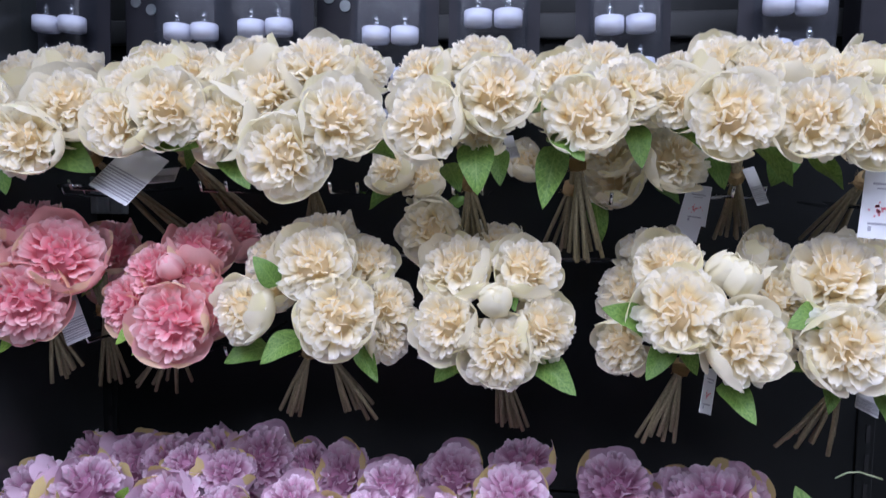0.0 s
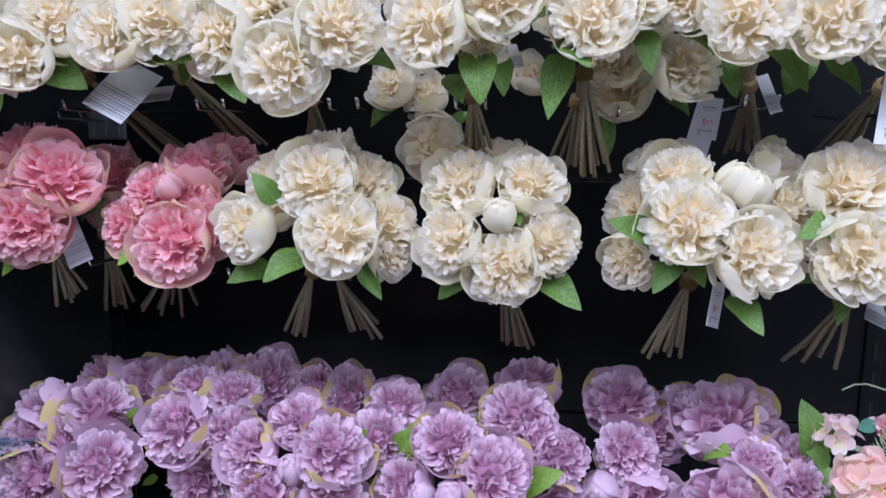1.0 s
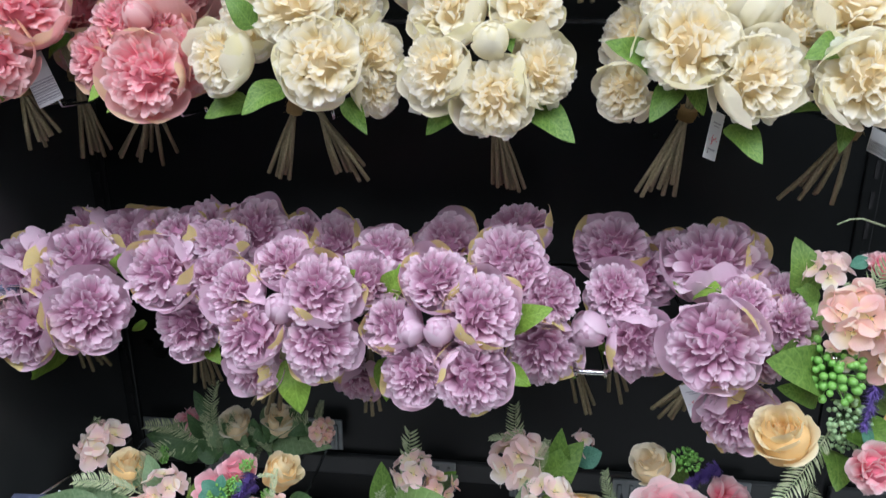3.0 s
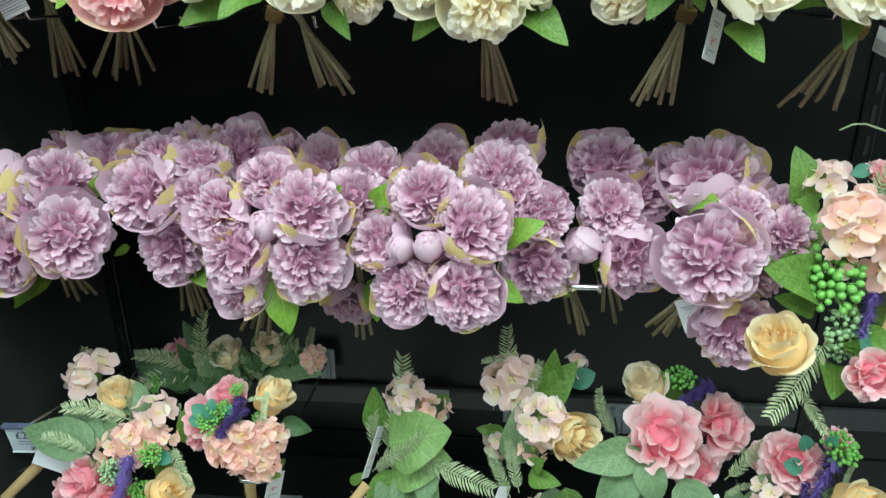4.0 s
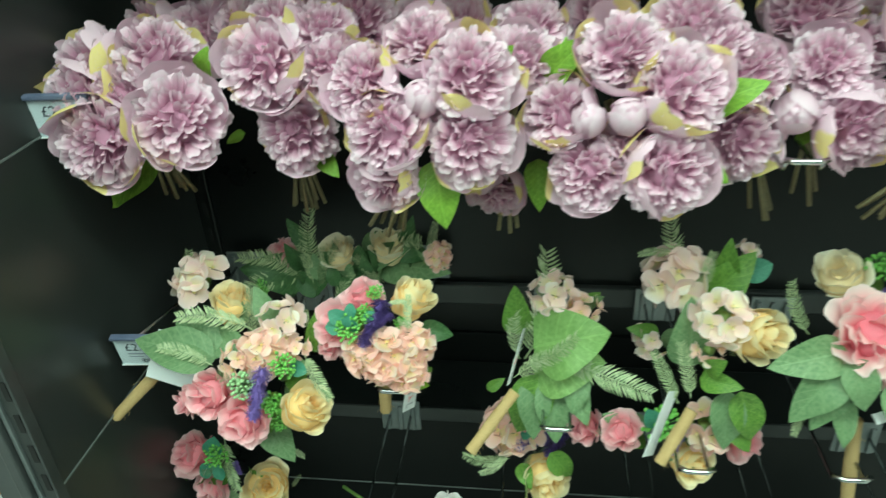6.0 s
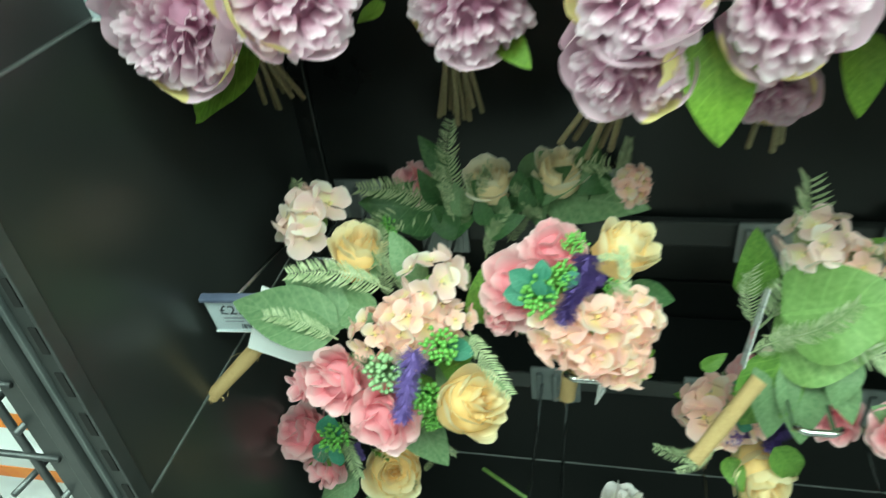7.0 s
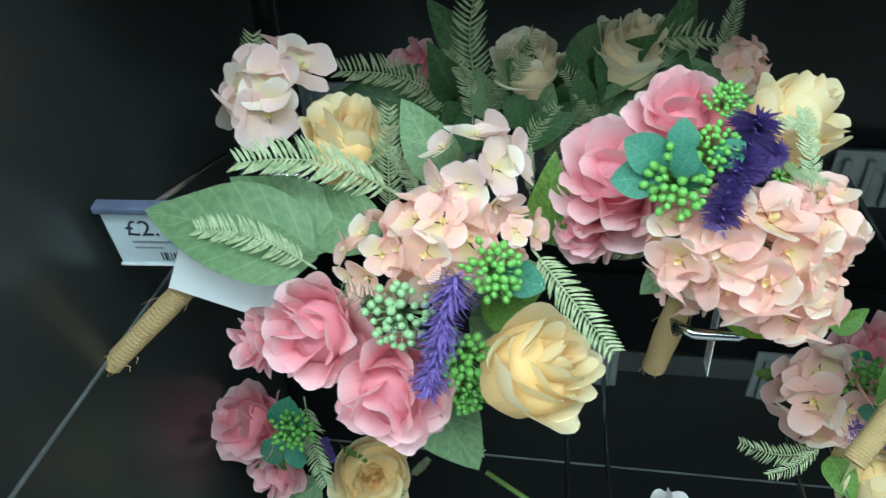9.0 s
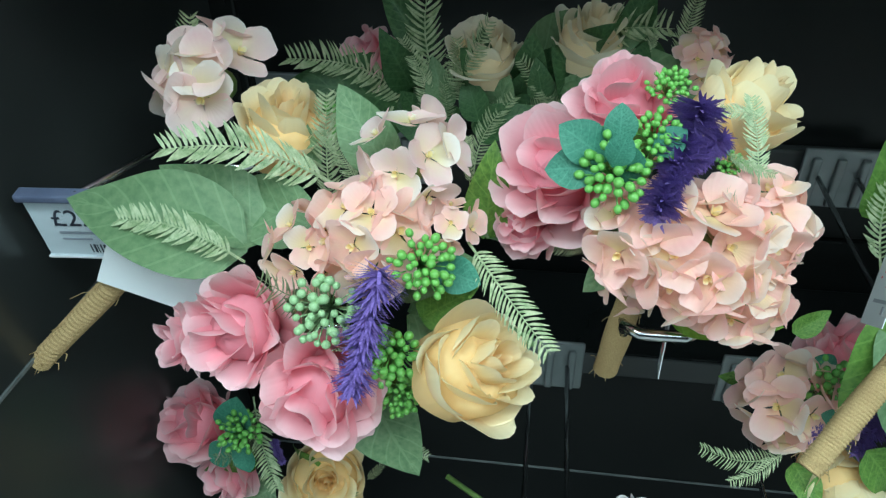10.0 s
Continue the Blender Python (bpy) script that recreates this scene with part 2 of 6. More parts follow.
M = dict(
    # apricot heart; the saturated root also paints light bounced between petals
    cream=petal_material("cream_petals", (0.98, 0.86, 0.55), (0.98, 0.93, 0.74), (0.98, 0.95, 0.83), (0.98, 0.965, 0.92), rim_amount=0.95, thin=0.6, depth=0.65, root=(0.98, 0.80, 0.42)),
    cream_bud=petal_material("cream_bud_petals", (0.90, 0.84, 0.50), (0.94, 0.89, 0.64), (0.95, 0.91, 0.76), (0.95, 0.92, 0.84), thin=0.42),
    cream_guard=guard_material("cream_outer_petals", (0.98, 0.94, 0.77), (0.93, 0.89, 0.58), 0.45, 0.5),
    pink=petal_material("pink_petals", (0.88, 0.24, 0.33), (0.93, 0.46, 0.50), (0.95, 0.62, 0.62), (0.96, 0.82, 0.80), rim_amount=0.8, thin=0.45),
    pink_guard=guard_material("pink_outer_petals", (0.95, 0.58, 0.55), (0.95, 0.80, 0.48), 0.8, 0.4),
    # purple heart, set darker to paint in the shade of the heads
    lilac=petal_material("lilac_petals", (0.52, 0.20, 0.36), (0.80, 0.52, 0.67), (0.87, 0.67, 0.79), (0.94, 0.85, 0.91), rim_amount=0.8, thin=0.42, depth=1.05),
    lilac_guard=guard_material("lilac_outer_petals", (0.88, 0.66, 0.79), (0.86, 0.76, 0.14), 0.6, 0.35),
    rose=petal_material("yellow_rose_petals", (0.93, 0.60, 0.22), (0.94, 0.78, 0.42), (0.94, 0.84, 0.55), (0.95, 0.90, 0.70), rim_amount=0.6, thin=0.4),
    rose_pale=petal_material("cream_rose_petals", (0.86, 0.68, 0.38), (0.92, 0.83, 0.60), (0.93, 0.88, 0.71), (0.94, 0.91, 0.80), thin=0.4),
    blush=petal_material("blush_pink_petals", (0.92, 0.34, 0.43), (0.94, 0.50, 0.56), (0.95, 0.65, 0.68), (0.96, 0.81, 0.82), rim_amount=0.7, thin=0.45, depth=1.1),
    coral=petal_material("coral_pink_petals", (0.93, 0.36, 0.44), (0.94, 0.58, 0.61), (0.95, 0.74, 0.73), (0.95, 0.83, 0.82), rim_amount=0.85, thin=0.45, depth=1.25, root=(0.92, 0.17, 0.29)),
    white=petal_material("white_petals", (0.80, 0.74, 0.6), (0.8, 0.74, 0.74), (0.82, 0.78, 0.8), (0.84, 0.82, 0.84)),
    floret=petal_material("peach_floret_petals", (0.90, 0.78, 0.26), (0.95, 0.66, 0.52), (0.96, 0.76, 0.62), (0.96, 0.91, 0.86), rim_amount=0.8, thin=0.45, flush=(0.95, 0.55, 0.55), depth=0.9, root=(0.94, 0.80, 0.34)),
    floret_pale=petal_material("pale_floret_petals", (0.89, 0.80, 0.34), (0.94, 0.75, 0.62), (0.96, 0.85, 0.76), (0.96, 0.93, 0.89), rim_amount=0.9, thin=0.45, flush=(0.93, 0.64, 0.67), depth=0.9, root=(0.93, 0.84, 0.36)),
    leaf=leaf_material("green_leaf", (0.08, 0.165, 0.025), (0.18, 0.30, 0.055)),
    leaf_bright=leaf_material("bright_green_leaf", (0.15, 0.28, 0.03), (0.28, 0.44, 0.06)),
    leaf_mid=leaf_material("mid_green_leaf", (0.15, 0.26, 0.07), (0.26, 0.38, 0.13), 0.5),
    leaf_grey=leaf_material("grey_green_leaf", (0.12, 0.20, 0.09), (0.21, 0.30, 0.15), 0.5),
    # dark green leaf, its colour lowered further to carry shade at the back
    leaf_dark_shaded=leaf_material("shade_darkened_green_leaf", (0.035, 0.085, 0.028), (0.085, 0.155, 0.055), 0.45),
    leaf_teal=leaf_material("teal_green_leaf", (0.05, 0.17, 0.11), (0.11, 0.28, 0.19), 0.5),
    fern=leaf_material("frosted_fern", (0.20, 0.29, 0.13), (0.56, 0.60, 0.38), 0.32),
    berry=plain_material("green_berry", (0.12, 0.32, 0.05), (0.24, 0.48, 0.10), 0.4, scale=60),
    berry_pale=plain_material("pale_green_berry", (0.20, 0.34, 0.15), (0.40, 0.55, 0.29), 0.45, scale=60),
    purple=plain_material("purple_bristle", (0.11, 0.07, 0.29), (0.27, 0.18, 0.54), 0.6, scale=60),
    stem=plain_material("brown_stem", (0.15, 0.125, 0.065), (0.29, 0.25, 0.14), 0.6, scale=50, vary=0.4),
    stem_green=plain_material("green_stem", (0.10, 0.17, 0.04), (0.18, 0.27, 0.07), 0.5, scale=50),
    twine=plain_material("jute_twine", (0.38, 0.26, 0.11), (0.60, 0.45, 0.23), 0.85, scale=120, bump=0.6, spec=0.2),
    black=panel_material(),
    rail=plain_material("dark_grey_steel", (0.016, 0.018, 0.018), (0.030, 0.033, 0.033), 0.42, scale=8),
    # pale grey that paints the highlight along seam edges
    joint=plain_material("edge_highlight_grey", (0.10, 0.11, 0.11), (0.18, 0.19, 0.19), 0.4, scale=30),
    dark=plain_material("slot_black", (0.003, 0.003, 0.003), (0.006, 0.006, 0.006), 0.8, scale=8),
    chrome=plain_material("chrome_wire", (0.55, 0.56, 0.57), (0.70, 0.71, 0.72), 0.18, metal=1.0, scale=30, bump=0.02),
    basket_wire=plain_material("dull_steel_wire", (0.07, 0.075, 0.078), (0.13, 0.135, 0.14), 0.38, metal=0.6, scale=30),
    post_steel=plain_material("dull_post_steel", (0.05, 0.054, 0.055), (0.09, 0.095, 0.097), 0.4, metal=0.5, scale=14),
    # lighter copy of the black coat; its base colour carries the side panel's sheen
    satin_sheen=plain_material("black_sheet_sheen_tone", (0.021, 0.023, 0.0225), (0.032, 0.0345, 0.034), 0.30, scale=4, bump=0.03, spec=0.5),
    galv=plain_material("galvanised_steel", (0.16, 0.18, 0.185), (0.28, 0.30, 0.305), 0.42, metal=0.7, scale=14),
    card=plain_material("white_card", (0.66, 0.67, 0.69), (0.72, 0.73, 0.74), 0.55, scale=20, bump=0.03),
    ink=plain_material("dark_ink", (0.03, 0.03, 0.045), (0.05, 0.05, 0.07), 0.6, scale=40, bump=0),
    ink_grey=plain_material("grey_ink", (0.30, 0.30, 0.34), (0.40, 0.40, 0.44), 0.6, scale=40, bump=0),
    ink_red=plain_material("red_ink", (0.60, 0.10, 0.14), (0.72, 0.24, 0.26), 0.6, scale=90, bump=0),
    ink_orange=plain_material("orange_print", (0.62, 0.16, 0.03), (0.76, 0.30, 0.05), 0.5, scale=30, bump=0),
    ink_brown=plain_material("brown_print", (0.16, 0.05, 0.02), (0.45, 0.16, 0.04), 0.5, scale=30, bump=0),
    holder=plain_material("navy_holder_top", (0.08, 0.095, 0.16), (0.17, 0.19, 0.28), 0.3, scale=30, bump=0),
    clear_bulb=clear_material("clear_bulb", (0.86, 0.88, 0.92), 0.12, 0.22),
    clear=clear_material("clear_plastic", rough=0.3, gloss=0.02),
    # white plastic with the shade above the flowers put into its colour
    wax=plain_material("white_plastic_shaded", (0.50, 0.51, 0.60), (0.58, 0.59, 0.67), 0.45, scale=20, bump=0.02),
    carton=plain_material("dark_carton", (0.012, 0.012, 0.016), (0.024, 0.024, 0.03), 0.5, scale=10, spec=0.25),
    # unseen vinyl floor, set pale to throw light up and into the back panel
    floor=plain_material("pale_bounce_floor", (0.30, 0.295, 0.285), (0.40, 0.395, 0.38), 0.35, scale=6),
    paint=plain_material("white_wall_paint", (0.62, 0.62, 0.60), (0.70, 0.70, 0.68), 0.7, scale=5),
    glow=None,
)
_g = Nodes("lamp_diffuser")
_g.bsdf.inputs["Emission Color"].default_value = (1, 0.98, 0.95, 1)
_g.bsdf.inputs["Emission Strength"].default_value = 4.0
M["glow"] = _g.mat


# ---- building helpers ----
def thing(name, label, category, place=(0, 0, 0), group="", kind="", m=None):
    ob = new(name)
    ob.empty_display_size = 0.02
    ob.matrix_basis = m if m is not None else Matrix.Translation(place)
    return tagged(ob, label, category, group, kind)


def under(ob):
    """World matrix of a thing or part, worked out from its parents."""
    m = ob.matrix_basis.copy()
    while ob.parent:
        ob = ob.parent
        m = ob.matrix_basis @ m
    return m


def put(name, mesh, parent, world=None, label=""):
    """A part on a shared mesh at a world pose."""
    ob = new(name, mesh)
    w = world if world is not None else Matrix()
    if parent:
        ob.parent = parent
        w = under(parent).inverted() @ w
    ob.matrix_basis = w
    return tagged(ob, label)


def mesh_of(name, bm, material, smooth=True):
    me = bpy.data.meshes.new(name)
    bm.to_mesh(me)
    bm.free()
    for p in me.polygons:
        p.use_smooth = smooth
    me.materials.append(material)
    return me


def part(name, bm, material, parent, label="", smooth=False):
    """A bmesh in world places becomes one mesh object under a thing or a part."""
    return put(name, mesh_of(name, bm, material, smooth), parent, None, label)


def box(bm, x0, y0, z0, x1, y1, z1, bevel=0.0):
    r = bmesh.ops.create_cube(bm, size=1.0, matrix=Matrix.LocRotScale(((x0 + x1) / 2, (y0 + y1) / 2, (z0 + z1) / 2), None, (abs(x1 - x0), abs(y1 - y0), abs(z1 - z0))))
    if bevel:
        es = list({e for v in r["verts"] for e in v.link_edges})
        bmesh.ops.bevel(bm, geom=es, offset=bevel, segments=2, affect="EDGES", profile=0.5)
    return bm


def tube(bm, points, radius, sides=8, taper=1.0):
    """A round bar along points."""
    pts = [Vector(p) for p in points]
    rings = []
    for i, p in enumerate(pts):
        d = (pts[min(i + 1, len(pts) - 1)] - pts[max(i - 1, 0)]).normalized()
        a = d.orthogonal().normalized() if i == 0 else (a - d * a.dot(d)).normalized()
        b = d.cross(a)
        r = radius * (1 + (taper - 1) * i / max(1, len(pts) - 1))
        rings.append([bm.verts.new(p + (a * math.cos(k * math.tau / sides) + b * math.sin(k * math.tau / sides)) * r) for k in range(sides)])
    for r0, r1 in zip(rings, rings[1:]):
        for k in range(sides):
            bm.faces.new((r0[k], r0[(k + 1) % sides], r1[(k + 1) % sides], r1[k]))
    bm.faces.new(rings[0][::-1])
    bm.faces.new(rings[-1])
    return bm


def facing(place, normal, scale=1.0, spin=0.0):
    q = Vector(normal).normalized().to_track_quat("Z", "Y")
    return Matrix.LocRotScale(place, q, (scale,) * 3) @ pose(0, 0, 0, 0, 0, spin)


class Sheet:
    """Gathers curved sheets (petals, leaves, needles) into one mesh, with ring, along and across on its points."""

    def __init__(self):
        self.v, self.f, self.a, self.n = [], [], [], 0

    def grid(self, pts, along, across, ring):
        k, l = pts.shape[:2]
        self.v.append(pts.reshape(-1, 3))
        self.a.append(np.stack([np.full(k * l, ring), along.ravel(), across.ravel()], 1))
        i = np.arange(k - 1)[:, None] * l + np.arange(l - 1)[None] + self.n
        self.f.append(np.stack([i, i + 1, i + l + 1, i + l], -1).reshape(-1, 4))
        self.n += k * l

    def mesh(self, name, material):
        v, f, a = np.concatenate(self.v), np.concatenate(self.f), np.concatenate(self.a)
        me = bpy.data.meshes.new(name)
        me.from_pydata(v.tolist(), [], f.tolist())
        for i, key in enumerate(("ring", "along", "across")):
            me.attributes.new(key, "FLOAT", "POINT").data.foreach_set("value", np.ascontiguousarray(a[:, i], dtype=np.float32))
        me.polygons.foreach_set("use_smooth", [True] * len(me.polygons))
        me.materials.append(material)
        return me


def petal(sheet, rng, azimuth, rim_r, rim_h, half, base_h, ring, ruffle=0.05, curl=0.0, twist=0.0, notch=0.1, nu=7, nv=7, belly=0.36, lean=0.0, cup=0.0):
    u = np.linspace(-1, 1, nu)[None, :].repeat(nv, 0)
    v = np.linspace(0, 1, nv)[:, None].repeat(nu, 1)
    ph = rng.uniform(0, 6.28, 4)
    length = v * (1 - (0.06 + 0.22 * v ** 2) * np.abs(u) ** 3 - notch * v ** 3 * np.exp(-((u - rng.uniform(-0.35, 0.35)) / 0.22) ** 2))
    r = rim_r * (0.06 + 0.94 * length ** belly) + curl * np.clip(length - 0.55, 0, 1) ** 2 * 4
    r = r * (1 - cup * length ** 3)
    h = base_h + (rim_h - base_h) * length ** 1.25 - abs(curl) * 1.2 * np.clip(length - 0.7, 0, 1) ** 2 * 4
    w = half * np.sin(np.pi * (0.20 + 0.54 * v ** 1.1)) ** 0.75
    phi = u * w
    wave = ruffle * length ** 2 * (np.sin(u * 2.6 + ph[0]) + 0.5 * np.sin(u * 5.0 + ph[1]) + 0.5 * np.sin(v * 4 + u * 2 + ph[2]))
    r = r + wave
    h = h + 0.6 * ruffle * length ** 2 * np.sin(u * 3.4 + ph[3])
    t, rad = r * np.sin(phi), r * np.cos(phi)
    c = rim_r * 0.75
    t, rad = t * math.cos(twist) - (rad - c) * math.sin(twist) * v, c + t * math.sin(twist) * v + (rad - c)
    h = h + lean * t
    x = rad * math.cos(azimuth) - t * math.sin(azimuth)
    y = rad * math.sin(azimuth) + t * math.cos(azimuth)
    sheet.grid(np.stack([x, y, h], -1), v, u, ring)


def bloom_mesh(name, seed, rings, material, base_h=-0.42, nu=9, nv=8, belly=0.36, cup=0.0, sink=0.30):
    """A full flower head of unit radius that looks along z, over a dense crumpled heart."""
    rng = np.random.default_rng(seed)
    s = Sheet()
    top = len(rings) - 1
    for k, (count, rr, hh, half, ruffle, curl, twist, notch) in enumerate(rings):
        start = rng.uniform(0, 6.28)
        for i in range(count):
            az = start + math.tau * i / count + rng.normal(0, 0.14)
            petal(s, rng, az, rr * rng.uniform(0.9, 1.08), hh + rng.normal(0, 0.04 if count > 7 else 0.065), half * rng.uniform(0.9, 1.15), base_h, k / top,
                  ruffle, curl * rng.uniform(-0.5, 1.4), rng.normal(0, twist), notch * rng.uniform(0, 1.5), nu, nv, belly, 0.0, cup)
    radii = [0.0] + [q[1] for q in rings[:-1]]
    tops = [rings[0][2]] + [q[2] for q in rings[:-1]]
    n = 28
    ang = np.linspace(0, math.tau, n + 1)
    rad = np.array(radii + [rings[-2][1] * 1.02])[:, None].repeat(n + 1, 1)
    hgt = np.array(tops + [base_h + sink + 0.02])[:, None].repeat(n + 1, 1) - sink
    hgt = hgt + 0.04 * np.sin(ang * 5 + rad * 9) * (rad > 0)
    s.grid(np.stack([rad * np.cos(ang), rad * np.sin(ang), hgt], -1), np.full(rad.shape, 0.4), np.zeros(rad.shape), 0.25)
    return s.mesh(name, material)


ROSE = [  # petals, rim radius, rim height, half angle, ruffle, curl, twist, notch
    (3, 0.09, 0.46, 1.6, 0.01, 0.01, 0.1, 0.0), (4, 0.19, 0.49, 1.35, 0.015, 0.05, 0.3, 0.02), (5, 0.31, 0.48, 1.1, 0.02, 0.09, 0.35, 0.03),
    (5, 0.45, 0.44, 1.0, 0.025, 0.14, 0.3, 0.04), (6, 0.61, 0.36, 0.88, 0.03, 0.17, 0.25, 0.05), (6, 0.82, 0.20, 0.82, 0.03, 0.15, 0.2, 0.05)]


def frill(sheet, rng, tip, grow, length, half, bend=0.03, cup=0.25, ring=0.5, ruffle=0.03, twist=0.0, nu=7, nv=7):
    """A round-ended petal of the given length that grows along grow and ends at tip."""
    d = np.array(grow, dtype=float)
    d /= np.linalg.norm(d)
    t = np.array([tip[0], tip[1], 0.02])
    t -= d * t.dot(d)
    t /= np.linalg.norm(t)
    s = np.cross(d, t)
    t, s = t * math.cos(twist) + s * math.sin(twist), s * math.cos(twist) - t * math.sin(twist)
    u = np.linspace(-1, 1, nu)[None, :].repeat(nv, 0)
    v = np.linspace(0, 1, nv)[:, None].repeat(nu, 1)
    ph = rng.uniform(0, 6.28, 4)
    dent = 0.05 * v ** 3 * np.exp(-((u - rng.uniform(-0.4, 0.4)) / 0.25) ** 2)
    ln = v * (1 - (half / length) * v ** 2 * (1 - np.sqrt(1 - 0.92 * u ** 2)) - dent)
    w = half * (0.40 + 0.60 * np.sin(np.pi * (0.10 + 0.52 * v)) ** 1.2)
    out = bend * ln ** 3 - cup * half * u ** 2 * (0.3 + 0.7 * ln) + ruffle * ln ** 2 * (np.sin(u * 3 + ph[0]) + 0.6 * np.sin(u * 5.5 + ph[1]))
    far = length * (ln - 1) + 0.5 * ruffle * ln ** 2 * np.sin(u * 4 + ph[2]) - 0.4 * abs(bend) * ln ** 4
    sheet.grid(np.array(tip) + far[..., None] * d + (u * w)[..., None] * s + out[..., None] * t, v, u, ring)


def frilled_bloom(name, seed, material, count=58, widest=80.0, half=0.17, bend=0.04, cup=0.25, ruffle=0.03, squash=0.8, up=0.45, wild=0.8, core=0.62, dip=0.0, length=0.6, nu=7, nv=7):
    """A full double flower of unit radius: upright petals packed under a dome, with no rings to count."""
    rng = np.random.default_rng(seed)
    s = Sheet()
    for i in range(count):
        k = (i + 0.5) / count
        th = math.radians(widest) * k ** 0.54 + rng.normal(0, 0.05)
        az = i * 2.39996 + rng.normal(0, 0.22)
        d = np.array([math.sin(th) * math.cos(az), math.sin(th) * math.sin(az), math.cos(th)])
        far = 0.90 * (1 - dip * (1 - k) ** 2) * rng.uniform(0.86, 1.07)
        tip = d * far * np.array([1, 1, squash])
        lift = up * rng.uniform(0.6, 1.3)
        frill(s, rng, tip, d * (1 - lift) + np.array([0, 0, lift]), length * rng.uniform(0.9, 1.15), half * (0.8 + 0.4 * k) * rng.uniform(0.8, 1.25),
              bend * rng.normal(0.8, 0.8), cup * rng.uniform(0.2, 1.6), k, ruffle, rng.normal(0, wild * (1.15 - 0.6 * k)), nu, nv)
    a = np.linspace(0, math.tau, 25)[None, :].repeat(9, 0)
    th = np.linspace(0, math.radians(165), 9)[:, None].repeat(25, 1)
    r = core + 0.03 * np.sin(a * 5 + th * 6)
    s.grid(np.stack([r * np.sin(th) * np.cos(a), r * np.sin(th) * np.sin(a), r * np.cos(th) * squash], -1), np.full(a.shape, 0.3), np.zeros(a.shape), 0.3)
    return s.mesh(name, material)


def bud_mesh(name, seed, material):
    """A closed bud of unit radius that points along z: petals wrapped round one another like shells."""
    rng = np.random.default_rng(seed)
    s = Sheet()
    nu, nv = 13, 12
    u = np.linspace(-1, 1, nu)[None, :].repeat(nv, 0)
    v = np.linspace(0, 1, nv)[:, None].repeat(nu, 1)
    a, t = np.linspace(0, math.tau, 19)[None, :].repeat(9, 0), np.linspace(0, math.pi, 9)[:, None].repeat(19, 1)
    x = 0.78 * np.sin(t) * (1 - 0.22 * np.cos(t))
    s.grid(np.stack([x * np.cos(a), x * np.sin(a), 0.86 * np.cos(t) + 0.1], -1), 0.7 + 0 * a, 0 * a, 0.5)
    for i in range(7):
        top = 0.985 - 0.035 * i
        th = np.pi * (1 - v * top * (1 - 0.10 * u ** 2 * v))
        az = i * 2.4 + u * (1.25 - 0.35 * v) + 0.5 * v
        r = 0.80 + 0.03 * i + 0.05 * np.abs(u) ** 3 + 0.02 * np.sin(u * 4 + i) * v
        x = r * np.sin(th) * (1 - 0.22 * np.cos(th))
        s.grid(np.stack([x * np.cos(az), x * np.sin(az), r * 1.12 * np.cos(th) + 0.1], -1), 0.35 + 0.6 * v, u, 0.5 + 0.07 * i)
    return s.mesh(name, material)


def guard_meshes(name, material, count=5):
    out = []
    for k in range(count):
        s = Sheet()
        rng = np.random.default_rng(70 + k)
        petal(s, rng, 0, 1.03, 0.10 + 0.13 * k, 0.76 + 0.05 * (k % 3), -0.66, 1.0, 0.045, 0.0, 0.16, 0.05, 11, 11, 0.36, 0.0, 0.03 + 0.06 * k)
        out.append(s.mesh(name, material))
    return out


def floret_mesh(name, seed, material):
    """Four round petals and a small eye."""
    rng = np.random.default_rng(seed)
    s = Sheet()
    for i in range(4):
        petal(s, rng, i * math.tau / 4 + rng.normal(0, 0.08), rng.uniform(0.9, 1.12), rng.uniform(0.15, 0.55), 0.92, -0.06, 1.0, 0.05, rng.uniform(-0.02, 0.12), 0.12, 0.03, 9, 10, 0.85)
    for i in range(3):
        petal(s, rng, i * 2.1, 0.13, 0.20, 1.1, -0.05, 0.0, 0.0, 0.0, 0.0, 0.0, 5, 4)
    return s.mesh(name, material)


def leaf_mesh(name, material, width=0.5, bend=0.35, fold=0.25, wave=0.03, point=1.0, seed=0):
    """A leaf of unit length along y, its face to z."""
    rng = np.random.default_rng(seed)
    nu, nv = 7, 13
    u = np.linspace(-1, 1, nu)[None, :].repeat(nv, 0)
    v = np.linspace(0, 1, nv)[:, None].repeat(nu, 1)
    w = width / 2 * np.sin(np.pi * v ** (0.62 * point)) ** 0.8 + 0.012 * (1 - v)
    x = u * w
    z = fold * np.abs(x) + bend * (v - v ** 2) + wave * np.sin(v * 9 + rng.uniform(0, 6)) * np.abs(u)
    y = v
    s = Sheet()
    s.grid(np.stack([x, y, z], -1), v, u, 0.5)
    return s.mesh(name, material)


